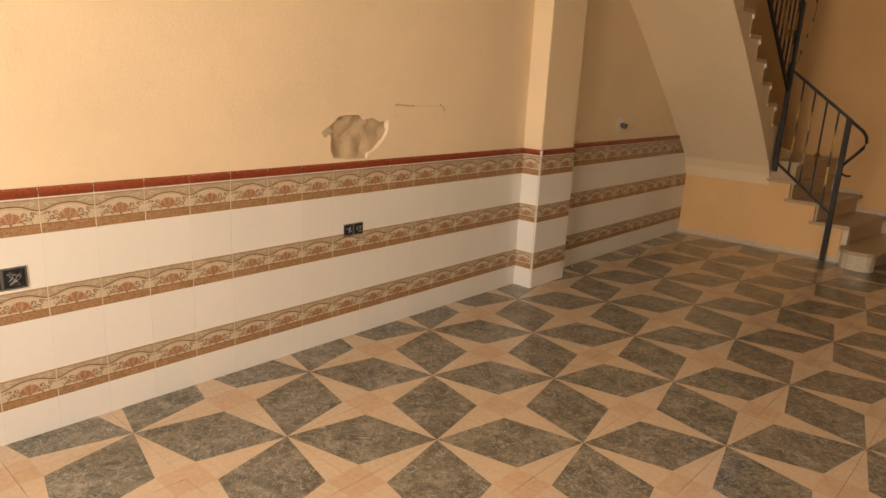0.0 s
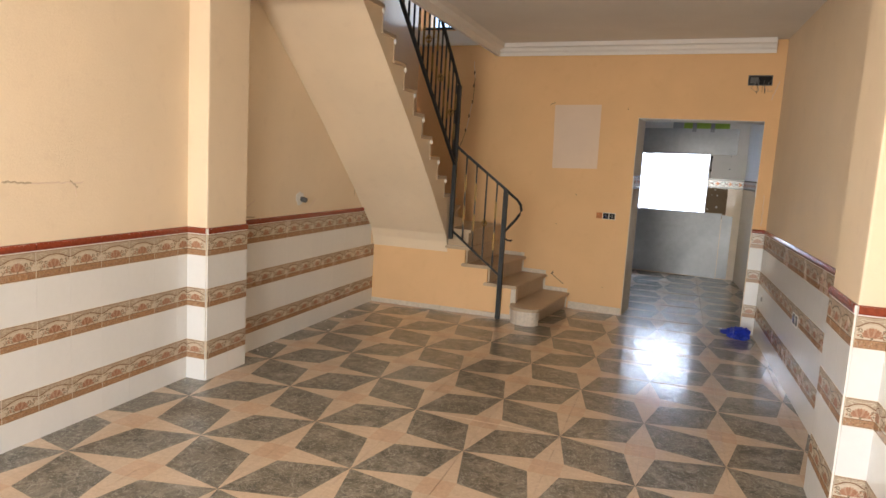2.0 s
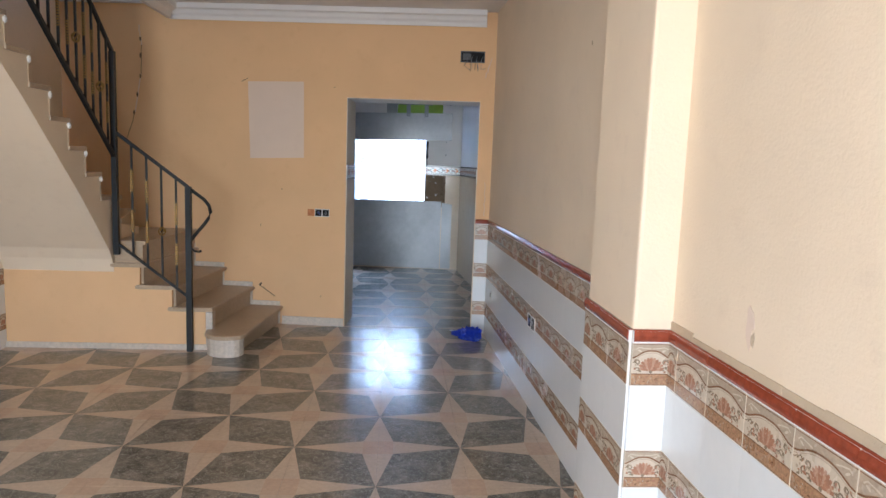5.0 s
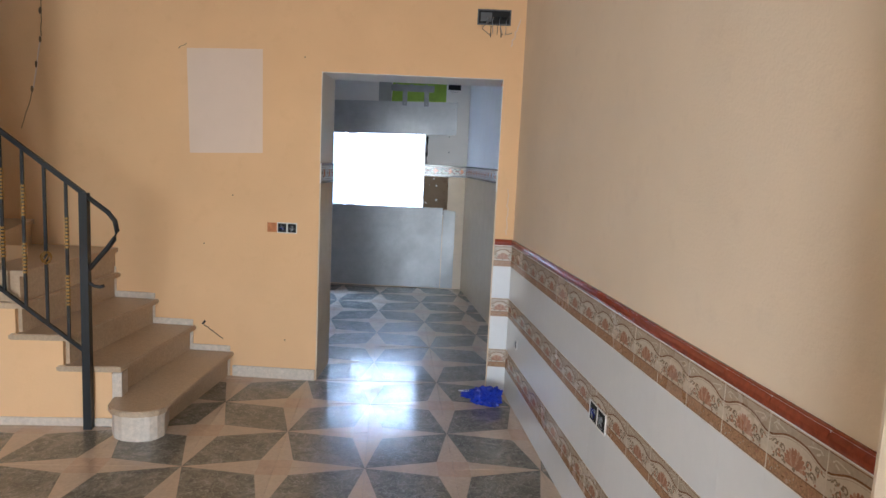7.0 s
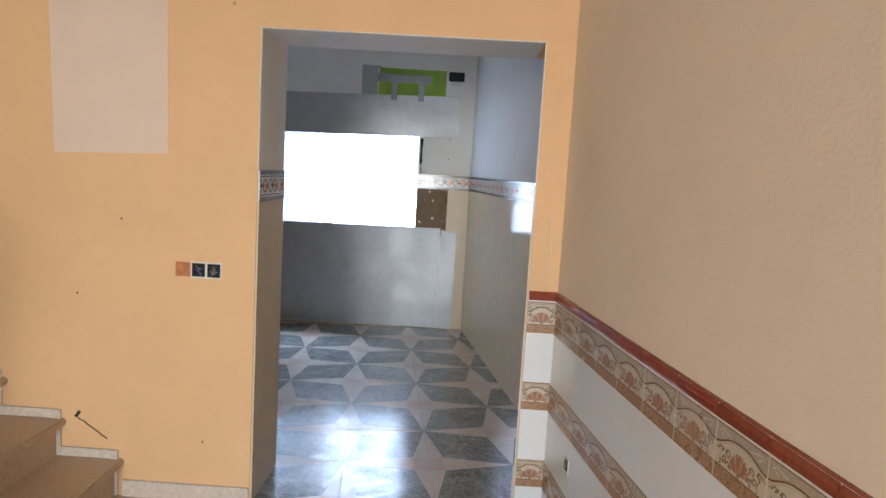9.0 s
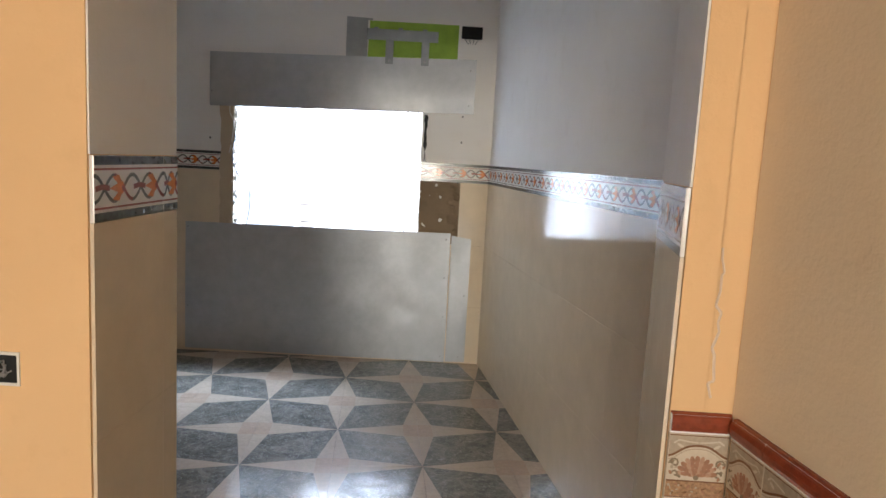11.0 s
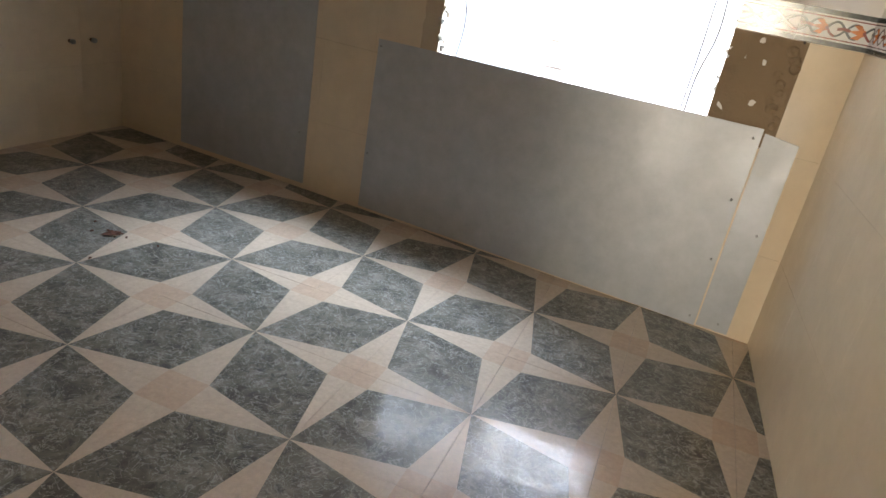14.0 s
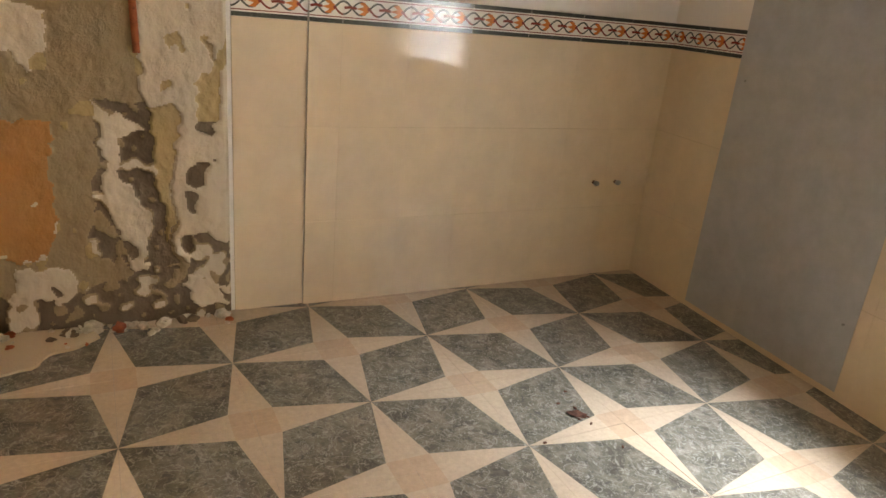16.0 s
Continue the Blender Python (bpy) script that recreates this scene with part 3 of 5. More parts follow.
def railing():
    r = tagged(empty("stair_railing", pose(-1.54, 0.52, 0)), "black wrought iron stair railing with twisted brass balusters", "railing")
    inv = r.matrix_world.inverted()

    def piece(name, bm, mat, label=""):
        bm.transform(inv)
        return part(name, bm, mat, r, label)

    def baluster(p, q, k):
        bm = bmesh.new()
        p, q = Vector(p), Vector(q)
        rod(bm, p, q, 0.0095, 4, 0, True)
        L = (q - p).length
        if k % 3 == 1:
            c = p + (q - p) * 0.42
            for s in range(6):
                a = 2 * math.pi * s / 6
                tube(bm, [c + Vector((math.cos(a + t * 2.2) * 0.026 * math.sin(math.pi * t), math.sin(a + t * 2.2) * 0.026 * math.sin(math.pi * t), (t - 0.5) * 0.075)) for t in [j / 8 for j in range(9)]], 0.0042, 5, 1)
        else:
            for c0 in (0.22, 0.58):
                n0 = 9
                for s in range(n0):
                    c = p + (q - p) * (c0 + 0.2 * s / n0)
                    rod(bm, c, c + (q - p).normalized() * (0.2 * L / n0 * 0.55), 0.0125, 4, 1, True)
        piece("baluster", bm, [IRON, BRASS])
    nx, ny = -1.497, 0.44
    ux, uy = -2.035, 0.455
    bm = bmesh.new()
    rod(bm, (nx, ny, 0), (nx, ny, 1.27), 0.029, 4, 0, True)
    piece("newel", bm, IRON)
    bm = bmesh.new()
    rod(bm, (ux, uy, 0.74), (ux, uy, 2.235), 0.027, 4, 0, True)
    piece("newel", bm, IRON)
    bm = bmesh.new()
    rod(bm, (nx, ny, 1.265), (ux, uy, 1.66), 0.016, 4, 0, True)
    piece("handrail", bm, IRON)
    bm = bmesh.new()
    rod(bm, (nx, ny, 0.42), (ux, uy, 0.83), 0.012, 4, 0, True)
    piece("bottom_rail", bm, IRON)
    for k in range(4):
        t = (k + 0.85) / 5.0
        x, y = nx + (ux - nx) * t, ny + (uy - ny) * t
        baluster((x, y, 0.42 + 0.41 * t), (x, y, 1.265 + 0.395 * t), k)
    # scroll at the foot of the handrail
    bm = bmesh.new()
    pts = [(-1.545, 1.272), (-1.47, 1.215), (-1.415, 1.175), (-1.38, 1.13), (-1.37, 1.08), (-1.385, 1.035), (-1.42, 0.985), (-1.47, 0.925), (-1.51, 0.875), (-1.525, 0.835), (-1.515, 0.80), (-1.49, 0.782), (-1.46, 0.778), (-1.44, 0.785)]
    tube(bm, [(x + 0.035, ny, z) for x, z in pts], [0.013] * 9 + [0.009] * 5, 8)
    piece("scroll", bm, IRON)
    # upper flight
    top = lambda y: 2.235 + (uy - y) * 0.80
    low = lambda y: 1.47 + (uy - y) * 0.79
    yend = -1.75
    bm = bmesh.new()
    rod(bm, (ux, uy, top(uy)), (ux, yend, top(yend)), 0.016, 4, 0, True)
    piece("handrail", bm, IRON)
    bm = bmesh.new()
    rod(bm, (ux, uy, low(uy)), (ux, yend, low(yend)), 0.018, 4, 0, True)
    piece("bottom_rail", bm, IRON)
    k, y = 0, uy - 0.1
    while y > yend:
        baluster((ux, y, low(y)), (ux, y, top(y)), k)
        k, y = k + 1, y - 0.115
    return r


railing()


# grille of the stairwell window
def grille():
    g = tagged(empty("window_grille", pose(-2.40, far_y(-2.4) - 0.05, 2.98, 0, 0, -5.7)), "dark iron grille bars across the stairwell window", "grille")
    for z in (0.0, 0.45, 0.9):
        bm = bmesh.new()
        rod(bm, (-0.45, 0, z), (0.40, 0, z), 0.016, 4, 0, True)
        part("crossbar", bm, IRON, g)
    for k in range(7):
        bm = bmesh.new()
        rod(bm, (-0.40 + 0.125 * k, 0, 0), (-0.40 + 0.125 * k, 0, 0.95), 0.009, 4, 0, True)
        part("bar", bm, IRON, g)


grille()


# ---- kitchen: metal sheets over the openings of the back wall ----
def sheet(name, label, u0, u1, z0, z1, off, bend=0.006, nu=24, nz=12, seed=0, skew=(0, 0, 0, 0)):
    """A thin metal sheet held to the wall: corners z0/z1 lifted by skew (left low, right low, left high, right high)."""
    bm = bmesh.new()
    layers = []
    for back in (0.0, 0.0018):
        grid = []
        for j in range(nz + 1):
            row = []
            for i in range(nu + 1):
                a, b = i / nu, j / nz
                z = (z0 + skew[0] * (1 - a) + skew[1] * a) * (1 - b) + (z1 + skew[2] * (1 - a) + skew[3] * a) * b
                h = off + bend * (noise.noise(Vector((a * 2.2, b * 1.6, seed))) + 0.6) + 0.004 * noise.noise(Vector((a * 7, b * 5, seed + 4)))
                row.append(bm.verts.new((u0 + (u1 - u0) * a, max(h, 0.004) - back, z)))
            grid.append(row)
        layers.append(grid)
    for grid in layers:
        for j in range(nz):
            for i in range(nu):
                bm.faces.new((grid[j][i], grid[j + 1][i], grid[j + 1][i + 1], grid[j][i + 1])).smooth = True
    f, k = layers
    ring = [(0, i) for i in range(nu + 1)] + [(j, nu) for j in range(1, nz + 1)] + [(nz, i) for i in range(nu - 1, -1, -1)] + [(j, 0) for j in range(nz - 1, 0, -1)]
    for (j, i), (j2, i2) in zip(ring, ring[1:] + ring[:1]):
        bm.faces.new((f[j][i], f[j2][i2], k[j2][i2], k[j][i]))
    bmesh.ops.recalc_face_normals(bm, faces=bm.faces)
    for ed in bm.edges:
        if len(ed.link_faces) == 2 and ed.calc_face_angle() > 0.6:
            ed.smooth = False
    e = tagged(empty(name, BM @ Matrix.Translation((min(u0, u1), 0, z0))), label, "metal sheet")
    bm.transform(Matrix.Translation((-min(u0, u1), 0, -z0)))
    part("panel", bm, GALVANISED, e)
    return e


def screws(e, spots, off):
    for u, z in spots:
        bm = bmesh.new()
        rod(bm, (u, off, z), (u, off + 0.006, z), 0.006, 8)
        part("screw", bm, STEEL, e)


e = sheet("metal_sheet", "grey galvanised steel sheet closing the lower half of the window", bu(-1.205), bu(0.70), 0.02, 0.955, 0.014, 0.006, seed=1, skew=(0.0, -0.015, 0.0, 0.012))
w = bu(-1.205) - bu(0.70)
screws(e, [(0.03, 0.9), (0.03, 0.62), (0.025, 0.33), (0.03, 0.03), (w - 0.02, 0.9), (w - 0.02, 0.32)], 0.022)
e = sheet("metal_sheet", "narrow bent strip of grey steel beside the window sheet", bu(0.708), bu(0.85), 0.01, 0.95, 0.011, 0.004, 6, 14, seed=2, skew=(0, 0, 0, -0.02))
screws(e, [(0.03, 0.5), (0.05, 0.04)], 0.012)
e = sheet("metal_sheet", "grey galvanised steel sheet over the window head", bu(-1.04), bu(0.815), 1.815, 2.175, 0.010, 0.008, seed=3, skew=(-0.03, 0.005, -0.02, 0.02))
screws(e, [(0.04, 0.06), (w - 0.07, 0.07), (0.04, 0.30)], 0.03)
e = sheet("metal_sheet", "tall dark grey steel sheet closing the patio doorway", bu(-2.56), bu(-1.60), 0.035, 2.06, 0.013, 0.008, 14, 24, seed=5)
screws(e, [(0.05, 0.3), (0.9, 1.2)], 0.02)


# ---- living room things ----
def blue_bag():
    b = tagged(empty("plastic_bag", pose(0.735, 0.93, 0, 0, 0, -14)), "crumpled shiny blue plastic bag on the floor", "bag")
    bm = bmesh.new()
    v = bmesh.ops.create_icosphere(bm, subdivisions=5, radius=1)["verts"]
    for k in v:
        c = k.co.copy()
        fold = abs(noise.noise(c * 3.2 + Vector((3, 1, 0)))) + 0.6 * abs(noise.noise(c * 7.0 + Vector((1, 8, 2))))
        d = 0.82 + 0.30 * noise.noise(c * 1.6) + 0.42 * fold
        k.co = Vector((c.x * 0.105 * d, c.y * 0.075 * d, max(0.001, 0.045 + c.z * 0.068 * d)))
    part("sack", bm, BLUE_BAG, b)
    bm = bmesh.new()
    v = bmesh.ops.create_icosphere(bm, subdivisions=4, radius=1)["verts"]
    for k in v:
        c = k.co.copy()
        d = 0.8 + 0.8 * abs(noise.noise(c * 4.0))
        k.co = Vector((-0.12 + c.x * 0.045 * d, c.y * 0.03 * d - 0.005, max(0.001, c.z * 0.022 * d + 0.05)))
    part("neck", bm, BLUE_BAG, b)
    bm = bmesh.new()
    prism(bm, [(-0.185, 0.0), (-0.14, 0.022), (-0.10, 0.015), (-0.12, -0.012)], 0.066, 0.071)
    part("tag", bm, WHITE_PLASTIC, b, "small white tag")


blue_bag()


# ---- small things on the walls ----
def plate(name, m, pts, y0, y1, mats, parent=None, label="", category=""):
    """A thin plate with an outline in wall axes (along, up)."""
    bm = bmesh.new()
    prism(bm, pts, y0, y1, axis="y")
    big = [f for f in bm.faces if len(f.verts) > 4]
    if big:
        bmesh.ops.triangulate(bm, faces=big)
    bmesh.ops.recalc_face_normals(bm, faces=bm.faces)
    if parent is not None:
        return part(name, bm, mats, parent, label, parent.matrix_world.inverted() @ m)
    ob = obj(name, bm, mats)
    ob.matrix_world = m
    return tagged(ob, label, category) if label else ob


# fallen plaster on the left wall: a ragged opening over bare mortar
def spall():
    u0, u1, z0, z1 = 5.1, 5.72, 1.002, 1.30
    raw = [(5.60, 1.155), (5.578, 1.13), (5.58, 1.062), (5.561, 1.025), (5.45, 1.012), (5.329, 1.010), (5.318, 1.036), (5.248, 1.07),
           (5.199, 1.115), (5.175, 1.167), (5.177, 1.217), (5.228, 1.206), (5.274, 1.231), (5.344, 1.223), (5.376, 1.248), (5.485, 1.246), (5.53, 1.238), (5.575, 1.204), (5.598, 1.176)]
    raw = raw[::-1]
    pts = []
    for i, (u, z) in enumerate(raw):
        un, zn = raw[(i + 1) % len(raw)]
        for k in range(3):
            a = k / 3
            pts.append((u + (un - u) * a + 0.006 * noise.noise(Vector((i + a, 0, 3))), z + (zn - z) * a + 0.006 * noise.noise(Vector((i + a, 5, 3)))))
    n = len(pts)
    rect = []
    c = (5.40, 1.1313)
    for u, z in pts:
        du, dz = u - c[0], z - c[1]
        k = min((u1 - c[0]) / du if du > 0 else (u0 - c[0]) / du, (z1 - c[1]) / dz if dz > 0 else (z0 - c[1]) / dz)
        rect.append((c[0] + du * k, c[1] + dz * k))
    for cu, cz in ((u0, z0), (u1, z0), (u0, z1), (u1, z1)):
        i = min(range(n), key=lambda q: (rect[q][0] - cu) ** 2 + (rect[q][1] - cz) ** 2)
        rect[i] = (cu, cz)
    bm = bmesh.new()
    inn = [bm.verts.new((u, 0, z)) for u, z in pts]
    deep = [bm.verts.new((u + (c[0] - u) * 0.05, -0.022, z + (c[1] - z) * 0.05)) for u, z in pts]
    out = [bm.verts.new((u, 0, z)) for u, z in rect]
    for i in range(n):
        j = (i + 1) % n
        bm.faces.new((out[i], out[j], inn[j], inn[i]))
        f = bm.faces.new((inn[i], inn[j], deep[j], deep[i]))
        f.material_index = 1
    bmesh.ops.recalc_face_normals(bm, faces=bm.faces)
    for f in bm.faces:
        if abs(f.normal.y) > 0.9 and f.normal.y < 0:
            f.normal_flip()
    part("plaster_edge", bm, [CREAM, PALE], left_wall)
    bm = bmesh.new()
    g = [[bm.verts.new((u0 + (u1 - u0) * i / 40, -0.02 + 0.016 * noise.noise(Vector((i * 0.21, j * 0.25, 2))) + 0.005 * noise.noise(Vector((i * 0.8, j * 0.8, 7))), z0 + (z1 - z0) * j / 20)) for i in range(41)] for j in range(21)]
    for j in range(20):
        for i in range(40):
            bm.faces.new((g[j][i], g[j + 1][i], g[j + 1][i + 1], g[j][i + 1])).smooth = True
    part("bare_mortar", bm, MORTAR, left_wall)


spall()
plate("bare_mortar", LM, [(5.57, 1.165), (5.60, 1.145), (5.62, 1.13), (5.642, 1.158), (5.63, 1.17), (5.598, 1.19)], 0.0005, 0.0016, MORTAR, left_wall)


def lifted(m, parent, pts, w, mat, name="plaster_crack", h=0.003):
    """A crack or lifted plaster edge along a line in wall axes."""
    bm = bmesh.new()
    for (u, z), (u2, z2) in zip(pts, pts[1:]):
        d = Vector((u2 - u, z2 - z)).normalized()
        a, b = -d.y * w / 2, d.x * w / 2
        k = 0.5 + 0.5 * random.random()
        v = [bm.verts.new((x, y, q)) for x, y, q in ((u - a * k, 0.0008, z - b * k), (u2 - a * k, 0.0008, z2 - b * k), (u2, h, z2), (u, h, z), (u2 + a, 0.0008, z2 + b), (u + a, 0.0008, z + b))]
        bm.faces.new((v[0], v[1], v[2], v[3]))
        bm.faces.new((v[3], v[2], v[4], v[5]))
    for f in bm.faces:
        f.normal_update()
        if f.normal.y < 0:
            f.normal_flip()
    part(name, bm, mat, parent, "", parent.matrix_world.inverted() @ m)


def wander(a, b, n, amp, seed):
    return [(a[0] + (b[0] - a[0]) * i / n + amp * noise.noise(Vector((i * 0.7, seed, 0))), a[1] + (b[1] - a[1]) * i / n + amp * noise.noise(Vector((i * 0.7, seed, 9)))) for i in range(n + 1)]


# peeling line beside the spall
lifted(LM, left_wall, wander((5.13, 1.30), (4.98, 1.29), 12, 0.01, 1), 0.010, MORTAR)
lifted(LM, left_wall, wander((4.98, 1.29), (4.68, 1.29), 16, 0.012, 2), 0.009, PALE)
lifted(LM, left_wall, wander((4.76, 1.30), (4.71, 1.265), 6, 0.008, 3), 0.010, MORTAR)
lifted(LM, left_wall, wander((4.73, 1.275), (4.72, 1.22), 6, 0.006, 4), 0.006, PALE)
# peeled places above the wainscot towards the stairs
lifted(LM, left_wall, wander((3.38, 1.03), (3.14, 1.14), 10, 0.02, 5), 0.014, PALE)
lifted(LM, left_wall, wander((3.36, 1.02), (3.14, 1.015), 10, 0.01, 6), 0.012, MORTAR)
lifted(LM, left_wall, wander((2.35, 1.05), (2.25, 1.12), 10, 0.02, 7), 0.012, PALE)
lifted(LM, left_wall, wander((1.52, 1.12), (1.49, 1.20), 6, 0.01, 8), 0.014, MORTAR)


def outlet_box(m, u, z, n, w, h, label, frame_mat=SOCKET_WHITE, cover=False):
    """Open in-wall boxes side by side, with a pale surround and loose wires; a black plate paints the shaded inside."""
    e = tagged(empty("socket_box", m @ Matrix.Translation((u, 0, z))), label, "socket box")
    for k in range(n):
        x = k * w
        bm = bmesh.new()
        for a, b in (((x, 0.0, 0.0), (x + w, 0.004, 0.006)), ((x, 0.0, h - 0.006), (x + w, 0.004, h)), ((x, 0.0, 0.006), (x + 0.005, 0.004, h - 0.006)), ((x + w - 0.005, 0.0, 0.006), (x + w, 0.004, h - 0.006))):
            box(bm, a, b)
        part("surround", bm, frame_mat, e)
        # thin black plate in place of the box's depth and its shade
        bm = bmesh.new()
        box(bm, (x + 0.005, 0.0005, 0.006), (x + w - 0.005, 0.0018, h - 0.006))
        part("box_black_plate", bm, BLACK, e, "flat black plate as the shaded inside of the box")
        bm = bmesh.new()
        for j in range(5):
            a = random.uniform(0.3, 0.7)
            s = [(x + w * random.uniform(0.2, 0.8), 0.003 + 0.006 * random.random(), h * random.uniform(0.2, 0.8)) for _ in range(4)]
            tube(bm, s, 0.0016, 5, j % 2)
        part("wires", bm, [CABLE_GREY, BLUE_BAG if k % 2 else CABLE_GREY], e)
    return e


outlet_box(LM @ Matrix.Translation((0, 0.009, 0)), 5.36, 0.592, 2, 0.068, 0.068, "open double socket box in the tiled wall", GREY_BOX)
outlet_box(LM @ Matrix.Translation((0, 0.009, 0)), 7.035, 0.622, 2, 0.085, 0.085, "open socket box with a hanging grey ring", GREY_BOX)
for mtx, u, z, lab in ((RM, -0.76 - FRONT_Y, 0.50, "open double socket box in the tiled wall with bare wires"), (RM, 0.82 - FRONT_Y, 0.385, "small open socket box near the doorway")):
    outlet_box(mtx @ Matrix.Translation((0, 0.009, 0)), u, z, 2 if "double" in lab else 1, 0.095 if "double" in lab else 0.05, 0.085 if "double" in lab else 0.06, lab)
outlet_box(FM, fu(-0.531), 0.996, 2, 0.066, 0.07, "open double switch box with loose wires")
e = empty("terracotta_patch", FM @ Matrix.Translation((fu(-0.666), 0, 1.0)))
tagged(e, "square of bare terracotta brick beside the switch box", "brick patch")
bm = bmesh.new()
box(bm, (0.0, 0.0005, 0.0), (0.062, 0.003, 0.062), bevel=0.001)
part("bare_brick", bm, TERRACOTTA, e)

# junction box high on the far wall, with wires hanging out
e = tagged(empty("junction_box", FM @ Matrix.Translation((fu(0.79), 0, 2.378))), "open black junction box with frayed wires", "junction box")
# flat black plate painted as the shaded inside of the box
bm = bmesh.new()
box(bm, (0.0, 0.0005, 0.0), (0.21, 0.004, 0.095), bevel=0.001)
part("opening", bm, BLACK, e)
bm = bmesh.new()
for a, b in (((0, 0.004, 0), (0.21, 0.009, 0.008)), ((0, 0.004, 0.087), (0.21, 0.009, 0.095)), ((0, 0.004, 0.008), (0.008, 0.009, 0.087)), ((0.202, 0.004, 0.008), (0.21, 0.009, 0.087)), ((0.12, 0.004, 0.02), (0.19, 0.012, 0.075))):
    box(bm, a, b)
part("rim", bm, GREY_BOX, e)
for k in range(7):
    bm = bmesh.new()
    x = 0.02 + 0.022 * k
    tube(bm, [(x, 0.006, 0.05), (x + random.uniform(-0.02, 0.02), 0.025, 0.02), (x + random.uniform(-0.03, 0.03), 0.02, random.uniform(-0.06, 0.0)), (x + random.uniform(-0.03, 0.03), 0.012, random.uniform(-0.09, -0.02))], 0.0018, 5)
    part("wire", bm, CABLE_BLACK if k % 2 else CABLE_GREY, e)

# pale square where a cabinet hung, and marks on the far wall
plate("pale_patch", FM, [(fu(-0.765), 1.515), (fu(-1.245), 1.495), (fu(-1.265), 2.163), (fu(-0.772), 2.175)], 0.0005, 0.002, PALE, None, "pale unpainted rectangle on the apricot wall", "wall patch")
lifted(FM, far_wall, wander((fu(-1.14), 0.372), (fu(-1.16), 0.345), 4, 0.006, 11), 0.018, CABLE_BLACK)
lifted(FM, far_wall, wander((fu(-1.15), 0.345), (fu(-1.02), 0.255), 10, 0.012, 12), 0.008, DIRT_HOLE)
lifted(FM, far_wall, wander((fu(0.84), 1.06), (fu(0.835), 1.36), 14, 0.018, 13), 0.006, PALE)
lifted(FM, far_wall, wander((fu(0.80), 2.25), (fu(0.85), 2.42), 10, 0.012, 14), 0.008, PALE)
lifted(FM, far_wall, wander((fu(-1.32), 2.16), (fu(-1.27), 2.19), 5, 0.008, 15), 0.005, DIRT_HOLE)
# screw holes: flat brown plates, their inner shade put into the colour
for u, z in ((-0.50, 2.135), (-0.96, 1.23), (-0.60, 0.27), (-1.15, 0.9)):
    plate("screw_hole", FM, outline(fu(u), z, 0.004, 0.006, 7, z * 9), 0.0005, 0.0015, DIRT_HOLE, far_wall)
# chased cable line down the stair wall
for k, (a, b) in enumerate((((-2.23, 2.62), (-2.21, 2.45)), ((-2.21, 2.45), (-2.22, 2.2)), ((-2.22, 2.2), (-2.28, 1.86)), ((-2.28, 1.86), (-2.37, 1.60)))):
    lifted(FM, stairs_wall, wander((fu(a[0]), a[1]), (fu(b[0]), b[1]), 8, 0.012, 20 + k), 0.006 if k % 2 else 0.012, DIRT_HOLE if k % 2 else PALE)
# holes along the chase: flat plates coloured as dark as their shaded depth
for z in (2.5, 2.36, 2.18, 2.02, 1.86):
    plate("chase_hole", FM, outline(fu(-2.22 - max(0, 2.2 - z) * 0.2), z, 0.009, 0.022, 9, z * 5), 0.003, 0.0042, DIRT_HOLE, stairs_wall)

# plug and marks on the left and right walls
e = tagged(empty("wall_plug", LM @ Matrix.Translation((2.49, 0, 1.125))), "short capped water outlet in a plaster dab", "wall outlet")
plate("plaster_dab", LM, outline(2.51, 1.135, 0.06, 0.05, 16, 3, 0.5), 0.0, 0.005, PLASTER_WHITE, e)
bm = bmesh.new()
rod(bm, (0, 0.002, 0), (0, 0.05, -0.008), 0.022, 10)
part("outlet", bm, GREY_BOX, e)
plate("plaster_mark", RMF, outline(-3.22 - FRONT_Y, 1.15, 0.02, 0.045, 14, 6, 0.6), 0.0005, 0.002, PALE, right_front)
plate("plaster_mark", RMF, outline(-3.24 - FRONT_Y, 1.12, 0.010, 0.016, 10, 8, 0.6), 0.002, 0.003, MORTAR, right_front)
plate("plaster_mark", RM, outline(-1.55 - FRONT_Y, 2.1, 0.006, 0.009, 10, 2, 0.6), 0.0005, 0.002, MORTAR, right_wall)

# crumbs of plaster on the floor along the left wall
for k in range(14):
    y = random.uniform(-1.9, 0.2)
    r = random.uniform(0.003, 0.008)
    bm = bmesh.new()
    blob(bm, (0, 0, r * 0.5), r, k, 0, 1, (1.2, 0.9, 0.6), 0.4)
    ob = obj("plaster_crumb", bm, PLASTER_WHITE)
    ob.matrix_world = pose(LEFT_X + 0.03 + abs(random.gauss(0, 0.12)), y, 0, 0, 0, random.uniform(0, 360))
    tagged(ob, "crumb of white plaster on the tiled floor", "debris", "plaster crumbs")

# ---- kitchen details ----
# air conditioner bracket on a green patch
e = tagged(empty("wall_bracket", BM @ Matrix.Translation((bu(0.54), 0, 2.135))), "zinc wall bracket on a lime green patch", "bracket")
bm = bmesh.new()
box(bm, (0.0, 0.014, 0.16), (0.50, 0.020, 0.235), bevel=0.002)
part("rail", bm, BRACKET, e)
for x in (0.06, 0.31):
    bm = bmesh.new()
    box(bm, (x, 0.0135, 0.0), (x + 0.055, 0.0195, 0.165), bevel=0.002)
    part("leg", bm, BRACKET, e)
    bm = bmesh.new()
    rod(bm, (x + 0.027, 0.019, 0.025), (x + 0.027, 0.026, 0.025), 0.009, 8)
    part("bolt", bm, STEEL, e)
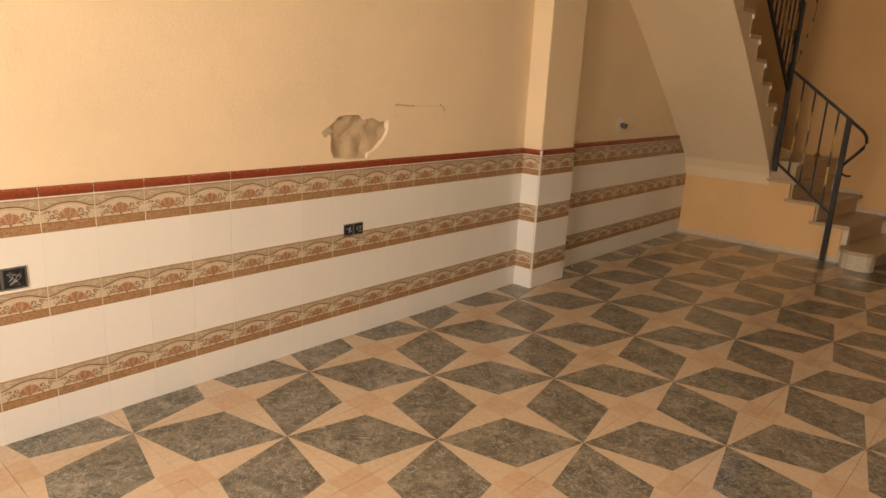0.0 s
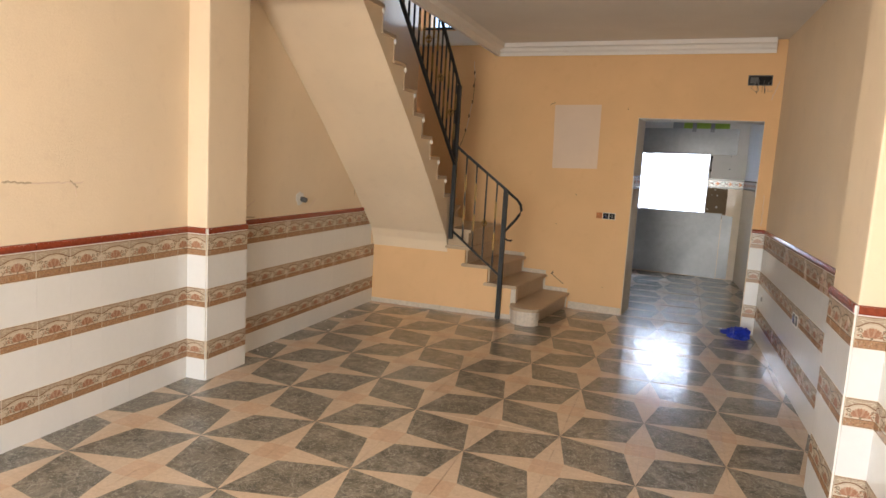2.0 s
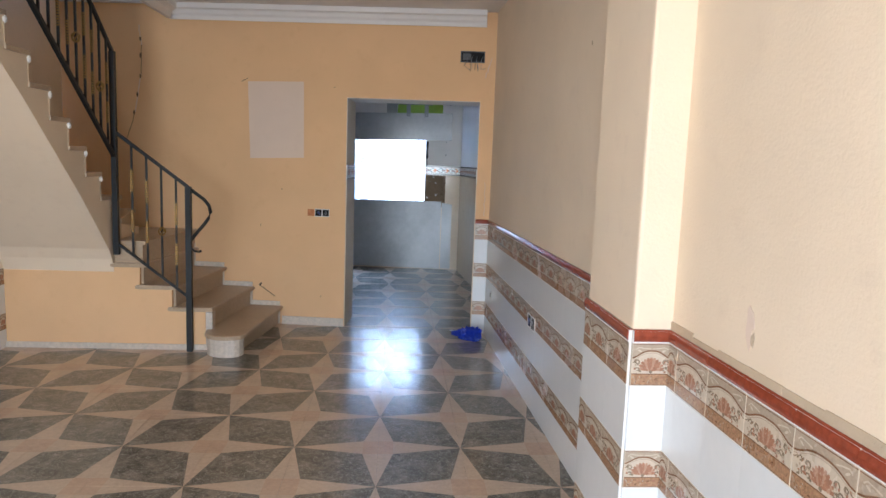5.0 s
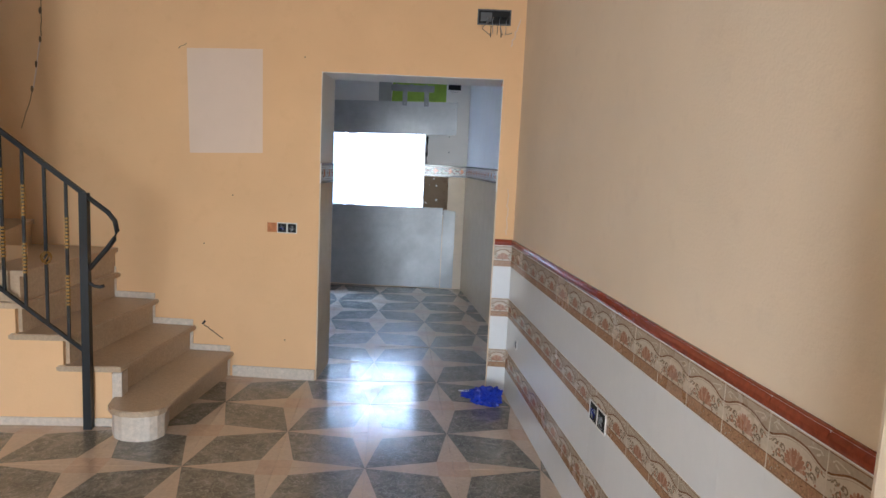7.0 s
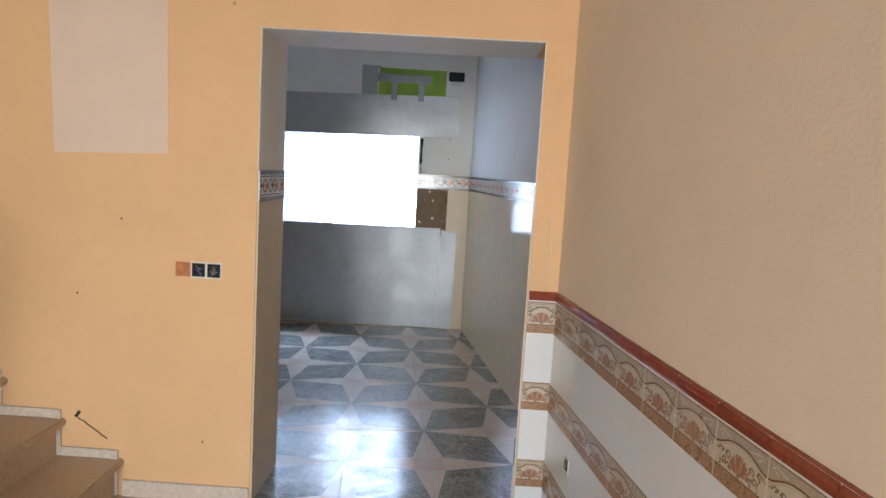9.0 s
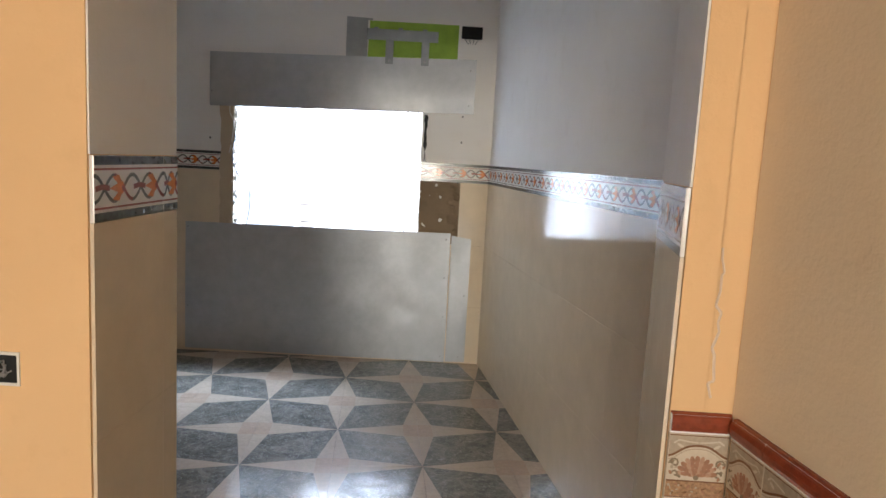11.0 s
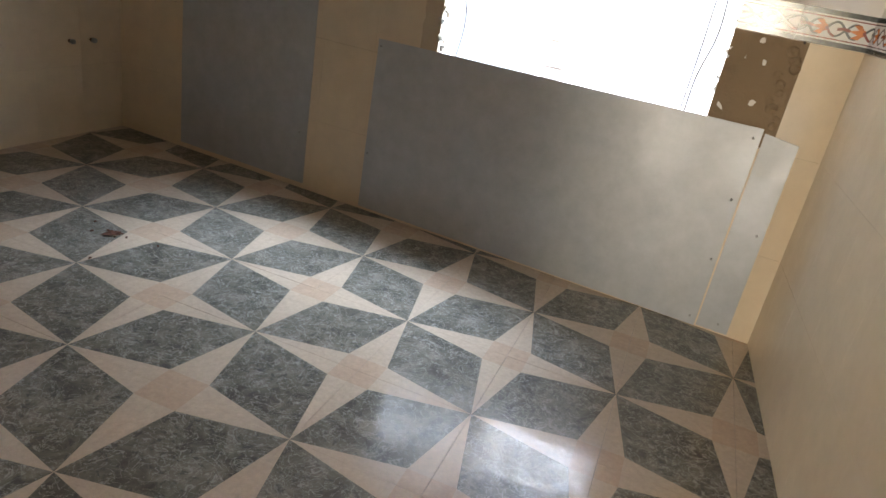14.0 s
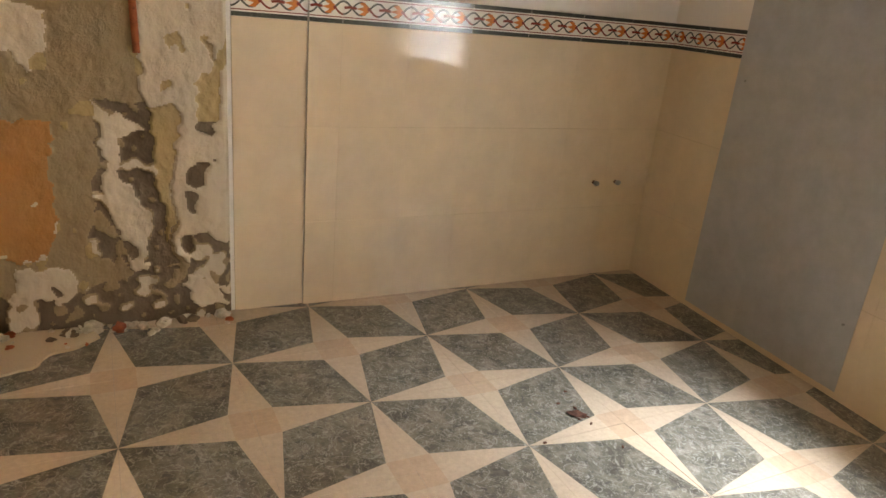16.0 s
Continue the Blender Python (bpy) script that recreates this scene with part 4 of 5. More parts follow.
for x in (0.08, 0.25, 0.42):
    bm = bmesh.new()
    box(bm, (x, 0.014, 0.232), (x + 0.03, 0.026, 0.245))
    part("clip", bm, BRACKET, e)
plate("green_patch", BM, [(bu(0.68), 2.165), (bu(0.05), 2.175), (bu(0.06), 2.425), (bu(0.68), 2.425)], 0.0005, 0.0022, LIME_PAINT, None, "lime green paint patch behind the bracket", "wall patch")
plate("grey_patch", BM, [(bu(0.048), 2.175), (bu(-0.10), 2.175), (bu(-0.10), 2.445), (bu(0.08), 2.44), (bu(0.078), 2.427), (bu(0.048), 2.427)], 0.0005, 0.0024, CARD_GREY, None, "grey filler patch beside the green paint", "wall patch")
e = tagged(empty("junction_box", BM @ Matrix.Translation((bu(0.845), 0, 2.335))), "black burnt junction box under the kitchen ceiling", "junction box")
bm = bmesh.new()
box(bm, (0.0, 0.0, 0.0), (0.145, 0.012, 0.085), bevel=0.006)
part("casing", bm, BLACK, e)
bm = bmesh.new()
for k in range(4):
    tube(bm, [(0.03 + 0.03 * k, 0.01, 0.0), (0.035 + 0.025 * k, 0.02, -0.02), (0.05 + 0.015 * k, 0.012, -0.035)], 0.002, 5)
part("wires", bm, CABLE_BLACK, e)

# round socket left of the window
e = tagged(empty("wall_socket", BM @ Matrix.Translation((bu(-1.455), 0, 1.675))), "white round wall socket on the kitchen plaster", "socket")
bm = bmesh.new()
box(bm, (-0.042, 0.0, -0.042), (0.042, 0.009, 0.042), bevel=0.004)
part("plate", bm, SOCKET_WHITE, e)
bm = bmesh.new()
# flat brown disc, coloured like the shade inside the socket's recess
rod(bm, (0, 0.009, 0), (0, 0.0105, 0), 0.021, 16)
part("recess_dark_disc", bm, DIRT_HOLE, e)
# screw holes as flat black plates, depth and shade given by colour
for x, z in ((-1.04, 1.56), (0.74, 1.80), (0.74, 1.62), (0.73, 1.33)):
    plate("screw_hole", BM, outline(bu(x), z, 0.006, 0.008, 8, z * 7), 0.0005, 0.002, BLACK, back_wall)

# broken edges of the window opening
def ragged_strip(u_edge, u_out, z0, z1, seed, amp):
    pts = [(u_edge, z0), (u_edge, z1)]
    n = 26
    for i in range(n + 1):
        z = z1 + (z0 - z1) * i / n
        pts.append((u_out + amp * (noise.noise(Vector((z * 7, seed, 0))) + 0.5 * noise.noise(Vector((z * 23, seed, 4)))), z))
    return pts


plate("broken_edge", BM, ragged_strip(bu(-0.868), bu(-0.965), 0.93, 1.86, 3, 0.02), 0.0005, 0.010, MORTAR, back_wall)
# black strip laid on the wall, painting the shade of a gap there
plate("broken_edge", BM, ragged_strip(bu(0.458), bu(0.49), 1.47, 1.80, 5, 0.02), 0.0005, 0.006, BLACK, back_wall)
plate("broken_edge", BM, ragged_strip(bu(0.457), bu(0.475), 1.47, 1.84, 8, 0.012), 0.006, 0.012, PLASTER_WHITE, back_wall)
bm = bmesh.new()
random.seed(5)
for k in range(70):
    z = 0.95 + 0.9 * k / 70
    blob(bm, (bu(-0.872) + random.uniform(-0.014, 0.012), -0.02 + random.uniform(-0.05, 0.03), z), random.uniform(0.006, 0.02), k, 0, 1, (1, 1.2, 1.3), 0.5)
part("broken_plaster", bm, RUBBLE, back_wall)
bm = bmesh.new()
for k in range(50):
    z = 0.95 + 0.9 * k / 50
    blob(bm, (bu(0.462) + random.uniform(-0.008, 0.008), -0.03 + random.uniform(-0.06, 0.03), z), random.uniform(0.005, 0.013), k + 90, 0, 1, (1, 1.2, 1.3), 0.5)
part("broken_plaster", bm, PLASTER_WHITE, back_wall)
# missing tiles right of the window: mortar with stones
bm = bmesh.new()
U0, U1 = bu(0.752), bu(0.462)
g = [[bm.verts.new((U0 + (U1 - U0) * i / 24, 0.003 + 0.006 * noise.noise(Vector((i * 0.3, j * 0.3, 4))) + 0.002 * noise.noise(Vector((i, j, 4))), 0.885 + 0.448 * j / 30)) for i in range(25)] for j in range(31)]
for j in range(30):
    for i in range(24):
        bm.faces.new((g[j][i], g[j + 1][i], g[j + 1][i + 1], g[j][i + 1])).smooth = True
for f in bm.faces:
    f.normal_update()
    if f.normal.y < 0:
        f.normal_flip()
part("bare_mortar", bm, DARK_MORTAR, back_wall)
bm = bmesh.new()
for k in range(11):
    blob(bm, (U0 + 0.02 + 0.06 * random.random(), 0.004, 0.95 + 0.034 * k), random.uniform(0.012, 0.03), k, 0, 2, (1, 0.5, 0.9), 0.5)
part("mortar_stones", bm, DARK_MORTAR, back_wall)
# round-cut end of the border left of the window
plate("border_end", BM, [(bu(-0.95), 1.34), (bu(-0.95), 1.462)] + [(bu(-0.945 + 0.045 * math.sin(math.pi * k / 10)), 1.462 - 0.122 * k / 10) for k in range(11)], 0.001, 0.009, KB_WHITE, back_wall)

# cables in the window opening
def cable(name, pts, r, mat, label):
    bm = bmesh.new()
    fine = []
    for i in range(len(pts) - 1):
        p0, p1, p2, p3 = [Vector(pts[max(0, min(len(pts) - 1, i + d))]) for d in (-1, 0, 1, 2)]
        for k in range(6):
            t = k / 6
            fine.append(0.5 * ((2 * p1) + (p2 - p0) * t + (2 * p0 - 5 * p1 + 4 * p2 - p3) * t * t + (3 * p1 - p0 - 3 * p2 + p3) * t ** 3))
    fine.append(Vector(pts[-1]))
    tube(bm, fine, r, 6)
    ob = obj(name, bm, mat)
    ob.matrix_world = BM
    return tagged(ob, label, "cable")


cable("loose_cable", [(bu(0.435), -0.06, 1.86), (bu(0.40), -0.09, 1.74), (bu(0.385), -0.10, 1.55), (bu(0.395), -0.10, 1.3), (bu(0.36), -0.09, 1.1), (bu(0.355), -0.08, 0.9)], 0.006, CABLE_GREY, "grey cable hanging in the broken window opening")
cable("loose_cable", [(bu(0.345), -0.19, 1.86), (bu(0.34), -0.19, 1.55), (bu(0.335), -0.19, 1.2), (bu(0.325), -0.19, 0.9)], 0.006, CABLE_GREY, "straight grey cable behind the window opening")
cable("loose_cable", [(bu(-0.86), 0.0, 1.62), (bu(-0.87), 0.03, 1.42), (bu(-0.82), 0.04, 1.30), (bu(-0.79), 0.0, 1.26), (bu(-0.76), -0.02, 1.18), (bu(-0.765), -0.03, 1.05), (bu(-0.79), -0.04, 0.93)], 0.005, CABLE_GREY, "loose cable looping from the broken window edge")
cable("loose_cable", [(bu(-0.89), 0.004, 1.85), (bu(-0.90), 0.015, 1.75), (bu(-0.87), 0.02, 1.68), (bu(-0.88), 0.014, 1.56), (bu(-0.90), 0.012, 1.46)], 0.004, SOCKET_WHITE, "thin white cable on the broken window edge")
for k in range(2):
    bm = bmesh.new()
    x = -0.86 + 0.05 * k
    tube(bm, [(x, 4.42, KCEIL), (x + 0.004, 4.415, KCEIL - 0.03), (x - 0.012, 4.41, KCEIL - 0.075)], 0.004, 6)
    tagged(obj("loose_wire", bm, CABLE_BLACK), "short black wire hanging from the kitchen ceiling", "wire")
# patio: a leaf of an old door, and a broken brick edge
e = tagged(empty("patio_door", pose(-0.98, 5.75, 0.0, 0, 0, -3)), "old whitewashed door leaf standing in the patio", "door")
bm = bmesh.new()
box(bm, (-0.45, -0.02, 0.01), (0.45, 0.02, 2.3), bevel=0.004)
part("leaf", bm, BLUE_WASH, e)
for z0, z1 in ((0.15, 1.0), (1.12, 2.12)):
    bm = bmesh.new()
    box(bm, (-0.36, -0.032, z0), (0.36, -0.02, z1), bevel=0.01)
    part("raised_panel", bm, BLUE_WASH, e)
e = tagged(empty("brick_stub", pose(-0.44, 5.78, 0.0)), "broken edge of a whitewashed brick wall", "wall stub")
random.seed(9)
for k in range(15):
    bm = bmesh.new()
    w0 = 0.06 + 0.08 * random.random()
    box(bm, (-0.06, -0.06, 0.012 + 0.15 * k), (w0 * 0.6, 0.06, 0.012 + 0.15 * k + 0.142), bevel=0.008)
    part("brick", bm, RAW_BRICK, e)
e = tagged(empty("rain_pipe", pose(0.62, 6.84, 0.0)), "white plastic rain pipe on the patio wall", "pipe")
bm = bmesh.new()
rod(bm, (0, 0, 0.011), (0, 0, 3.0), 0.045, 14)
part("pipe", bm, WHITE_PLASTIC, e)
for z in (0.6, 1.6, 2.5):
    bm = bmesh.new()
    rod(bm, (0, 0, z), (0, 0, z + 0.03), 0.052, 14)
    part("clamp", bm, GREY_BOX, e)

# water pipes on the left kitchen wall
for y in (4.73, 4.885):
    e = tagged(empty("water_pipe", KLM @ Matrix.Translation((back_y(KL_X) - y, 0.008, 0.575))), "short capped water pipe end in the beige tiles", "pipe")
    bm = bmesh.new()
    rod(bm, (0, 0, 0), (0, 0.035, 0), 0.011, 10)
    part("stub", bm, COPPER, e)
    bm = bmesh.new()
    rod(bm, (0, 0.03, 0), (0, 0.05, 0), 0.015, 6)
    part("cap", bm, STEEL, e)
    bm = bmesh.new()
    rod(bm, (0, 0.0, 0), (0, 0.003, 0), 0.019, 12)
    part("collar", bm, DIRT_HOLE, e)

# stripped corner of the left kitchen wall
bm = bmesh.new()
ue = back_y(KL_X)
ulo, uhi = ue - 2.72, ue - 1.52
# coats left on the wall: ragged areas (along the wall in y, up), how proud they stand, material
COATS = [
    ([(1.50, 0.93), (2.06, 0.90), (2.05, 0.43), (1.99, 0.32), (1.50, 0.30)], 0.006, 3),
    ([(2.20, 0.98), (2.40, 0.98), (2.43, 0.72), (2.49, 0.48), (2.48, 0.25), (2.33, 0.20), (2.15, 0.34), (2.17, 0.56), (2.21, 0.79)], -0.006, 4),
    ([(1.50, 0.20), (2.10, 0.17), (2.40, 0.24), (2.74, 0.22), (2.74, -0.05), (1.50, -0.05)], -0.004, 4),
    ([(2.37, 2.9), (2.74, 2.9), (2.74, 0.10), (2.62, 0.17), (2.50, 0.29), (2.50, 0.78), (2.54, 0.94), (2.40, 0.97), (2.385, 1.18)], 0.014, 1),
    ([(2.52, 0.38), (2.64, 0.40), (2.71, 0.36), (2.72, 0.16), (2.60, 0.10), (2.53, 0.22)], -0.002, 4),
    ([(2.40, 0.965), (2.54, 0.945), (2.50, 0.78), (2.475, 0.34), (2.44, 0.55)], 0.004, 2),
    ([(2.47, 1.22), (2.54, 1.24), (2.55, 1.19), (2.49, 1.18)], 0.006, 2),
    ([(2.47, 1.05), (2.51, 1.06), (2.51, 1.02), (2.47, 1.02)], 0.006, 2),
    ([(2.62, 1.25), (2.67, 1.20), (2.68, 1.13), (2.65, 1.16)], 0.004, 0),
    ([(2.23, 0.90), (2.30, 0.93), (2.38, 0.86), (2.29, 0.82), (2.27, 0.66), (2.33, 0.60), (2.38, 0.50), (2.36, 0.24), (2.31, 0.27), (2.25, 0.45), (2.22, 0.63)], 0.008, 1),
    ([(1.88, 0.28), (2.07, 0.29), (2.10, 0.18), (2.01, 0.12), (1.86, 0.16)], 0.010, 1),
    ([(2.52, 0.17), (2.58, 0.20), (2.68, 0.13), (2.70, 0.06), (2.55, 0.07)], 0.010, 1),
    ([(1.70, 1.30), (2.07, 1.32), (2.06, 1.09), (1.99, 1.07), (1.96, 1.15), (1.85, 1.13), (1.70, 1.16)], 0.008, 1),
]


def within(u, z, poly):
    hit = False
    for (x0, z0), (x1, z1) in zip(poly, poly[1:] + poly[:1]):
        if (z0 > z) != (z1 > z) and u < (x1 - x0) * (z - z0) / (z1 - z0) + x0:
            hit = not hit
    return hit


def coat_at(y, z):
    q = Vector((y * 9, z * 9, 2))
    y2 = y + 0.034 * noise.noise(q) + 0.020 * noise.noise(q * 3.1)
    z2 = z + 0.034 * noise.noise(q + Vector((7, 0, 5))) + 0.020 * noise.noise(q * 3.3)
    out = (0.0, 0)
    for poly, lift, mat in COATS:
        if within(y2, z2, poly):
            out = (lift, mat)
    # scabs: flakes that stuck in the damp areas, bites out of the pale coat
    fleck = noise.noise(q * 0.9 + Vector((3, 9, 1))) + 0.55 * noise.noise(q * 2.4)
    if out[1] == 4 and fleck > 0.28:
        out = (0.006, 1 if fleck > 0.40 else 0)
    elif out[1] == 4 and fleck < -0.34:
        out = (0.0, 0)
    elif out[1] == 1 and fleck < -0.42:
        out = (out[0] - 0.008, 2 if z > 0.9 else 4)
    elif out[1] == 0 and fleck > 0.52:
        out = (0.003, 2)
    elif out[1] == 3 and fleck > 0.46:
        out = (0.008, 1)
    return out


NU = 190
heights = [1.45 * j / 230 for j in range(231)] + [1.45 + (KCEIL - 1.45) * j / 40 for j in range(1, 41)]
g, coat = [], []
for j, z in enumerate(heights):
    row, kinds = [], []
    for i in range(NU + 1):
        u = ulo + (uhi - ulo) * i / NU
        lift, mat = coat_at(ue - u, z)
        q = Vector((u * 4.5, z * 3.4, 1))
        rough = 0.022 + 0.014 * noise.noise(q) + 0.007 * noise.noise(q * 3) + 0.003 * noise.noise(q * 9)
        row.append(bm.verts.new((u, 0.003 + max(0.0, rough + lift) * min(1, i / 3), z)))
        kinds.append(mat)
    g.append(row)
    coat.append(kinds)
for j in range(len(heights) - 1):
    for i in range(NU):
        f = bm.faces.new((g[j][i], g[j + 1][i], g[j + 1][i + 1], g[j][i + 1]))
        f.smooth, f.material_index = True, coat[j][i]
bm.normal_update()
if sum(f.normal.y for f in bm.faces) < 0:
    bmesh.ops.reverse_faces(bm, faces=bm.faces[:])
part("stripped_plaster", bm, [OLD_PLASTER, LIME_SCRAP, OCHRE_COAT, BRICK_COAT, SOOT], kitchen_left, "", kitchen_left.matrix_world.inverted() @ KLM)
# red conduit stub high on it
bm = bmesh.new()
tube(bm, [(ue - 2.375, 0.035, 1.17), (ue - 2.37, 0.037, 1.4), (ue - 2.365, 0.035, 2.0)], 0.014, 8)
ob = obj("conduit", bm, BRICK_RED)
ob.matrix_world = KLM
tagged(ob, "old red conduit on the stripped wall", "conduit")
# broken cement and rubble at its foot
random.seed(11)
bm = bmesh.new()
pts = [(-3.12, 2.12), (-3.0, 2.16), (-2.93, 2.08), (-2.90, 1.98), (-2.80, 1.92), (-2.78, 1.80), (-2.66, 1.74), (-2.64, 1.60), (-3.15, 1.60)]
fine = []
for i, p in enumerate(pts):
    q = pts[(i + 1) % len(pts)]
    for k in range(5):
        a = k / 5
        fine.append((p[0] + (q[0] - p[0]) * a + 0.02 * noise.noise(Vector((i + a, 1, 1)) * 2), p[1] + (q[1] - p[1]) * a + 0.02 * noise.noise(Vector((i + a, 7, 1)) * 2)))
prism(bm, fine, 0.001, 0.010)
bmesh.ops.triangulate(bm, faces=[f for f in bm.faces if len(f.verts) > 4])
ob = tagged(obj("cement_patch", bm, MORTAR), "broken cement patch where floor tiles are missing", "cement")
for k in range(60):
    y = random.uniform(1.62, 2.7)
    d = abs(random.gauss(0, 0.07)) + 0.02
    r = random.uniform(0.006, 0.026) * (1.3 if d < 0.08 else 0.7)
    bm = bmesh.new()
    blob(bm, (0, 0, r * 0.45), r, k, 0, 2 if r > 0.015 else 1, (1.2, 0.9, 0.7), 0.5)
    red = k % 9 == 0
    ob = obj("rubble", bm, BRICK_RED if red else (RUBBLE if k % 3 else DIRT_HOLE))
    ob.matrix_world = pose(kl_x(y) + 0.02 + d, y, 0.0, 0, 0, random.uniform(0, 360))
    tagged(ob, "chip of red brick at the foot of the wall" if red else "chip of broken plaster at the foot of the wall", "rubble", "rubble chips")
# curled leaf and crumbs in the light on the floor
e = tagged(empty("dry_leaf", pose(-1.86, 3.80, 0.002, 0, 0, 35)), "curled dry brown leaf on the tiles", "leaf")
bm = bmesh.new()
for s in (-1, 1):
    L = [Vector((t * 0.04 - 0.04, s * 0.018 * math.sin(math.pi * t / 2), 0.004 + 0.014 * math.sin(math.pi * t / 2) * (0.6 + 0.4 * s))) for t in range(3)]
    M2 = [Vector((t * 0.04 - 0.04, 0, 0.003 + 0.004 * t)) for t in range(3)]
    for k in range(2):
        bm.faces.new([bm.verts.new(q) for q in (L[k], L[k + 1], M2[k + 1], M2[k])])
bmesh.ops.remove_doubles(bm, verts=bm.verts, dist=0.0005)
bm.normal_update()
bmesh.ops.solidify(bm, geom=bm.faces[:], thickness=0.0012)
part("blade", bm, RUST, e)
for k in range(8):
    bm = bmesh.new()
    blob(bm, (0, 0, 0.003), 0.005 + 0.003 * random.random(), k, 0, 1, (1.4, 0.8, 0.6))
    ob = obj("crumb", bm, RUST)
    ob.matrix_world = pose(-1.86 + random.gauss(0, 0.12), 3.82 + random.gauss(0, 0.1), 0, 0, 0, 40 * k)
    tagged(ob, "brown crumb on the kitchen tiles", "debris", "kitchen crumbs")

# smeared joint above the oxblood cap of the right wall
bm = bmesh.new()
for k in range(20):
    u0 = (RP0 - FRONT_Y) - 3.0 + k * 0.15
    t = random.uniform(0.012, 0.026)
    box(bm, (u0, 0.0003, 1.03), (u0 + 0.149, random.uniform(0.003, 0.005), 1.03 + t))
part("mortar_joint", bm, MORTAR, right_front, "beige mortar smeared above the cap tiles", right_front.matrix_world.inverted() @ RMF)

# ---- floor tiles: star corners on one diagonal, dark rhomb on the other ----
def floor_tile_mesh():
    bm = bmesh.new()
    g, s, h = 0.0007, 0.182 * A, 0.010
    a = A - g
    pts = {"o": (g, g), "r": (a, g), "t": (a, a), "l": (g, a), "s1": (s, s), "s2": (A - s, A - s), "ex": (s, g), "ey": (g, s), "fx": (A - s, a), "fy": (a, A - s)}
    v = {k: bm.verts.new((*p, 0)) for k, p in pts.items()}
    def face(keys, mat):
        f = bm.faces.new([v[k] for k in keys])
        f.material_index = mat
    face(("s1", "r", "s2", "l"), 0)
    face(("ex", "r", "s1"), 1)
    face(("ey", "s1", "l"), 1)
    face(("fy", "s2", "r"), 1)
    face(("fx", "l", "s2"), 1)
    face(("o", "ex", "s1", "ey"), 2)
    face(("t", "fx", "s2", "fy"), 2)
    rim = ["o", "ex", "r", "fy", "t", "fx", "l", "ey"]
    low = [bm.verts.new((*pts[k], -h)) for k in rim]
    for i in range(8):
        j = (i + 1) % 8
        f = bm.faces.new((v[rim[i]], low[i], low[j], v[rim[j]]))
        f.material_index = 1
    me = bpy.data.meshes.new("tile")
    bm.to_mesh(me)
    bm.free()
    for k in (DARK, STAR, HEART):
        me.materials.append(k)
    return me


FT = floor_tile_mesh()
turned = Matrix.Translation((0, A, 0)) @ Matrix.Rotation(-math.pi / 2, 4, "Z")


def inside(x, y):
    if y < 1.5:
        return LEFT_X - A < x < 1.05 and y > FRONT_Y - A
    return KL_X - A - 0.1 < x < 1.16 and y < 5.1


for j in range(int(FRONT_Y / A) - 1, 12):
    for i in range(-8, 3):
        x, y = i * A, j * A
        if not inside(x, y):
            continue
        # vertices (rhomb tips) lie on the even lattice points
        m = Matrix.Translation((x, y, random.uniform(-0.0006, 0.0006)))
        m = m @ Matrix.Rotation(random.uniform(-0.0012, 0.0012), 4, "X")
        shared("tile", FT, floor, m @ turned if (i + j) % 2 == 0 else m)


# ---- wainscot of the living room ----
TW = 0.2
ROWS = [(0.0, 0.168, "white"), (0.17, 0.295, "band"), (0.297, 0.513, "white"), (0.515, 0.64, "band"), (0.642, 0.848, "white"), (0.85, 0.988, "band"), (0.99, 1.03, "cap")]


def slab_mesh(name, w, h, d, mat, bev=0.0007, g=0.0002):
    bm = bmesh.new()
    vs = [(g, 0, g), (w - g, 0, g), (w - g, 0, h - g), (g, 0, h - g)]
    ins = [(g + bev, d, g + bev), (w - g - bev, d, g + bev), (w - g - bev, d, h - g - bev), (g + bev, d, h - g - bev)]
    mid = [(x, d * 0.72, z) for x, _, z in vs]
    rings = [[bm.verts.new(p) for p in ring] for ring in (vs, mid, ins)]
    for a, b in zip(rings, rings[1:]):
        for i in range(4):
            bm.faces.new((a[i], b[i], b[(i + 1) % 4], a[(i + 1) % 4]))
    bm.faces.new(rings[2][::-1])
    return bm


def finish(bm, name, mats):
    bmesh.ops.recalc_face_normals(bm, faces=bm.faces)
    me = bpy.data.meshes.new(name)
    bm.to_mesh(me)
    bm.free()
    for k in mats:
        me.materials.append(k)
    return me


def flat(bm, pts, y, mat):
    f = bm.faces.new([bm.verts.new((p[0], y, p[1])) for p in pts])
    f.material_index = mat
    if f.calc_area() > 0:
        f.normal_update()
        if f.normal.y < 0:
            f.normal_flip()


def ribbon(bm, pts, w, y, mat):
    for (x0, z0), (x1, z1) in zip(pts, pts[1:]):
        d = Vector((x1 - x0, z1 - z0)).normalized()
        nx, nz = -d.y * w / 2, d.x * w / 2
        flat(bm, [(x0 - nx, z0 - nz), (x1 - nx, z1 - nz), (x1 + nx, z1 + nz), (x0 + nx, z0 + nz)], y, mat)


def disc(bm, cx, cz, rx, rz, y, mat, n=9, rot=0.0):
    c, s = math.cos(rot), math.sin(rot)
    flat(bm, [(cx + rx * math.cos(2 * math.pi * k / n) * c - rz * math.sin(2 * math.pi * k / n) * s, cz + rx * math.cos(2 * math.pi * k / n) * s + rz * math.sin(2 * math.pi * k / n) * c) for k in range(n)], y, mat)


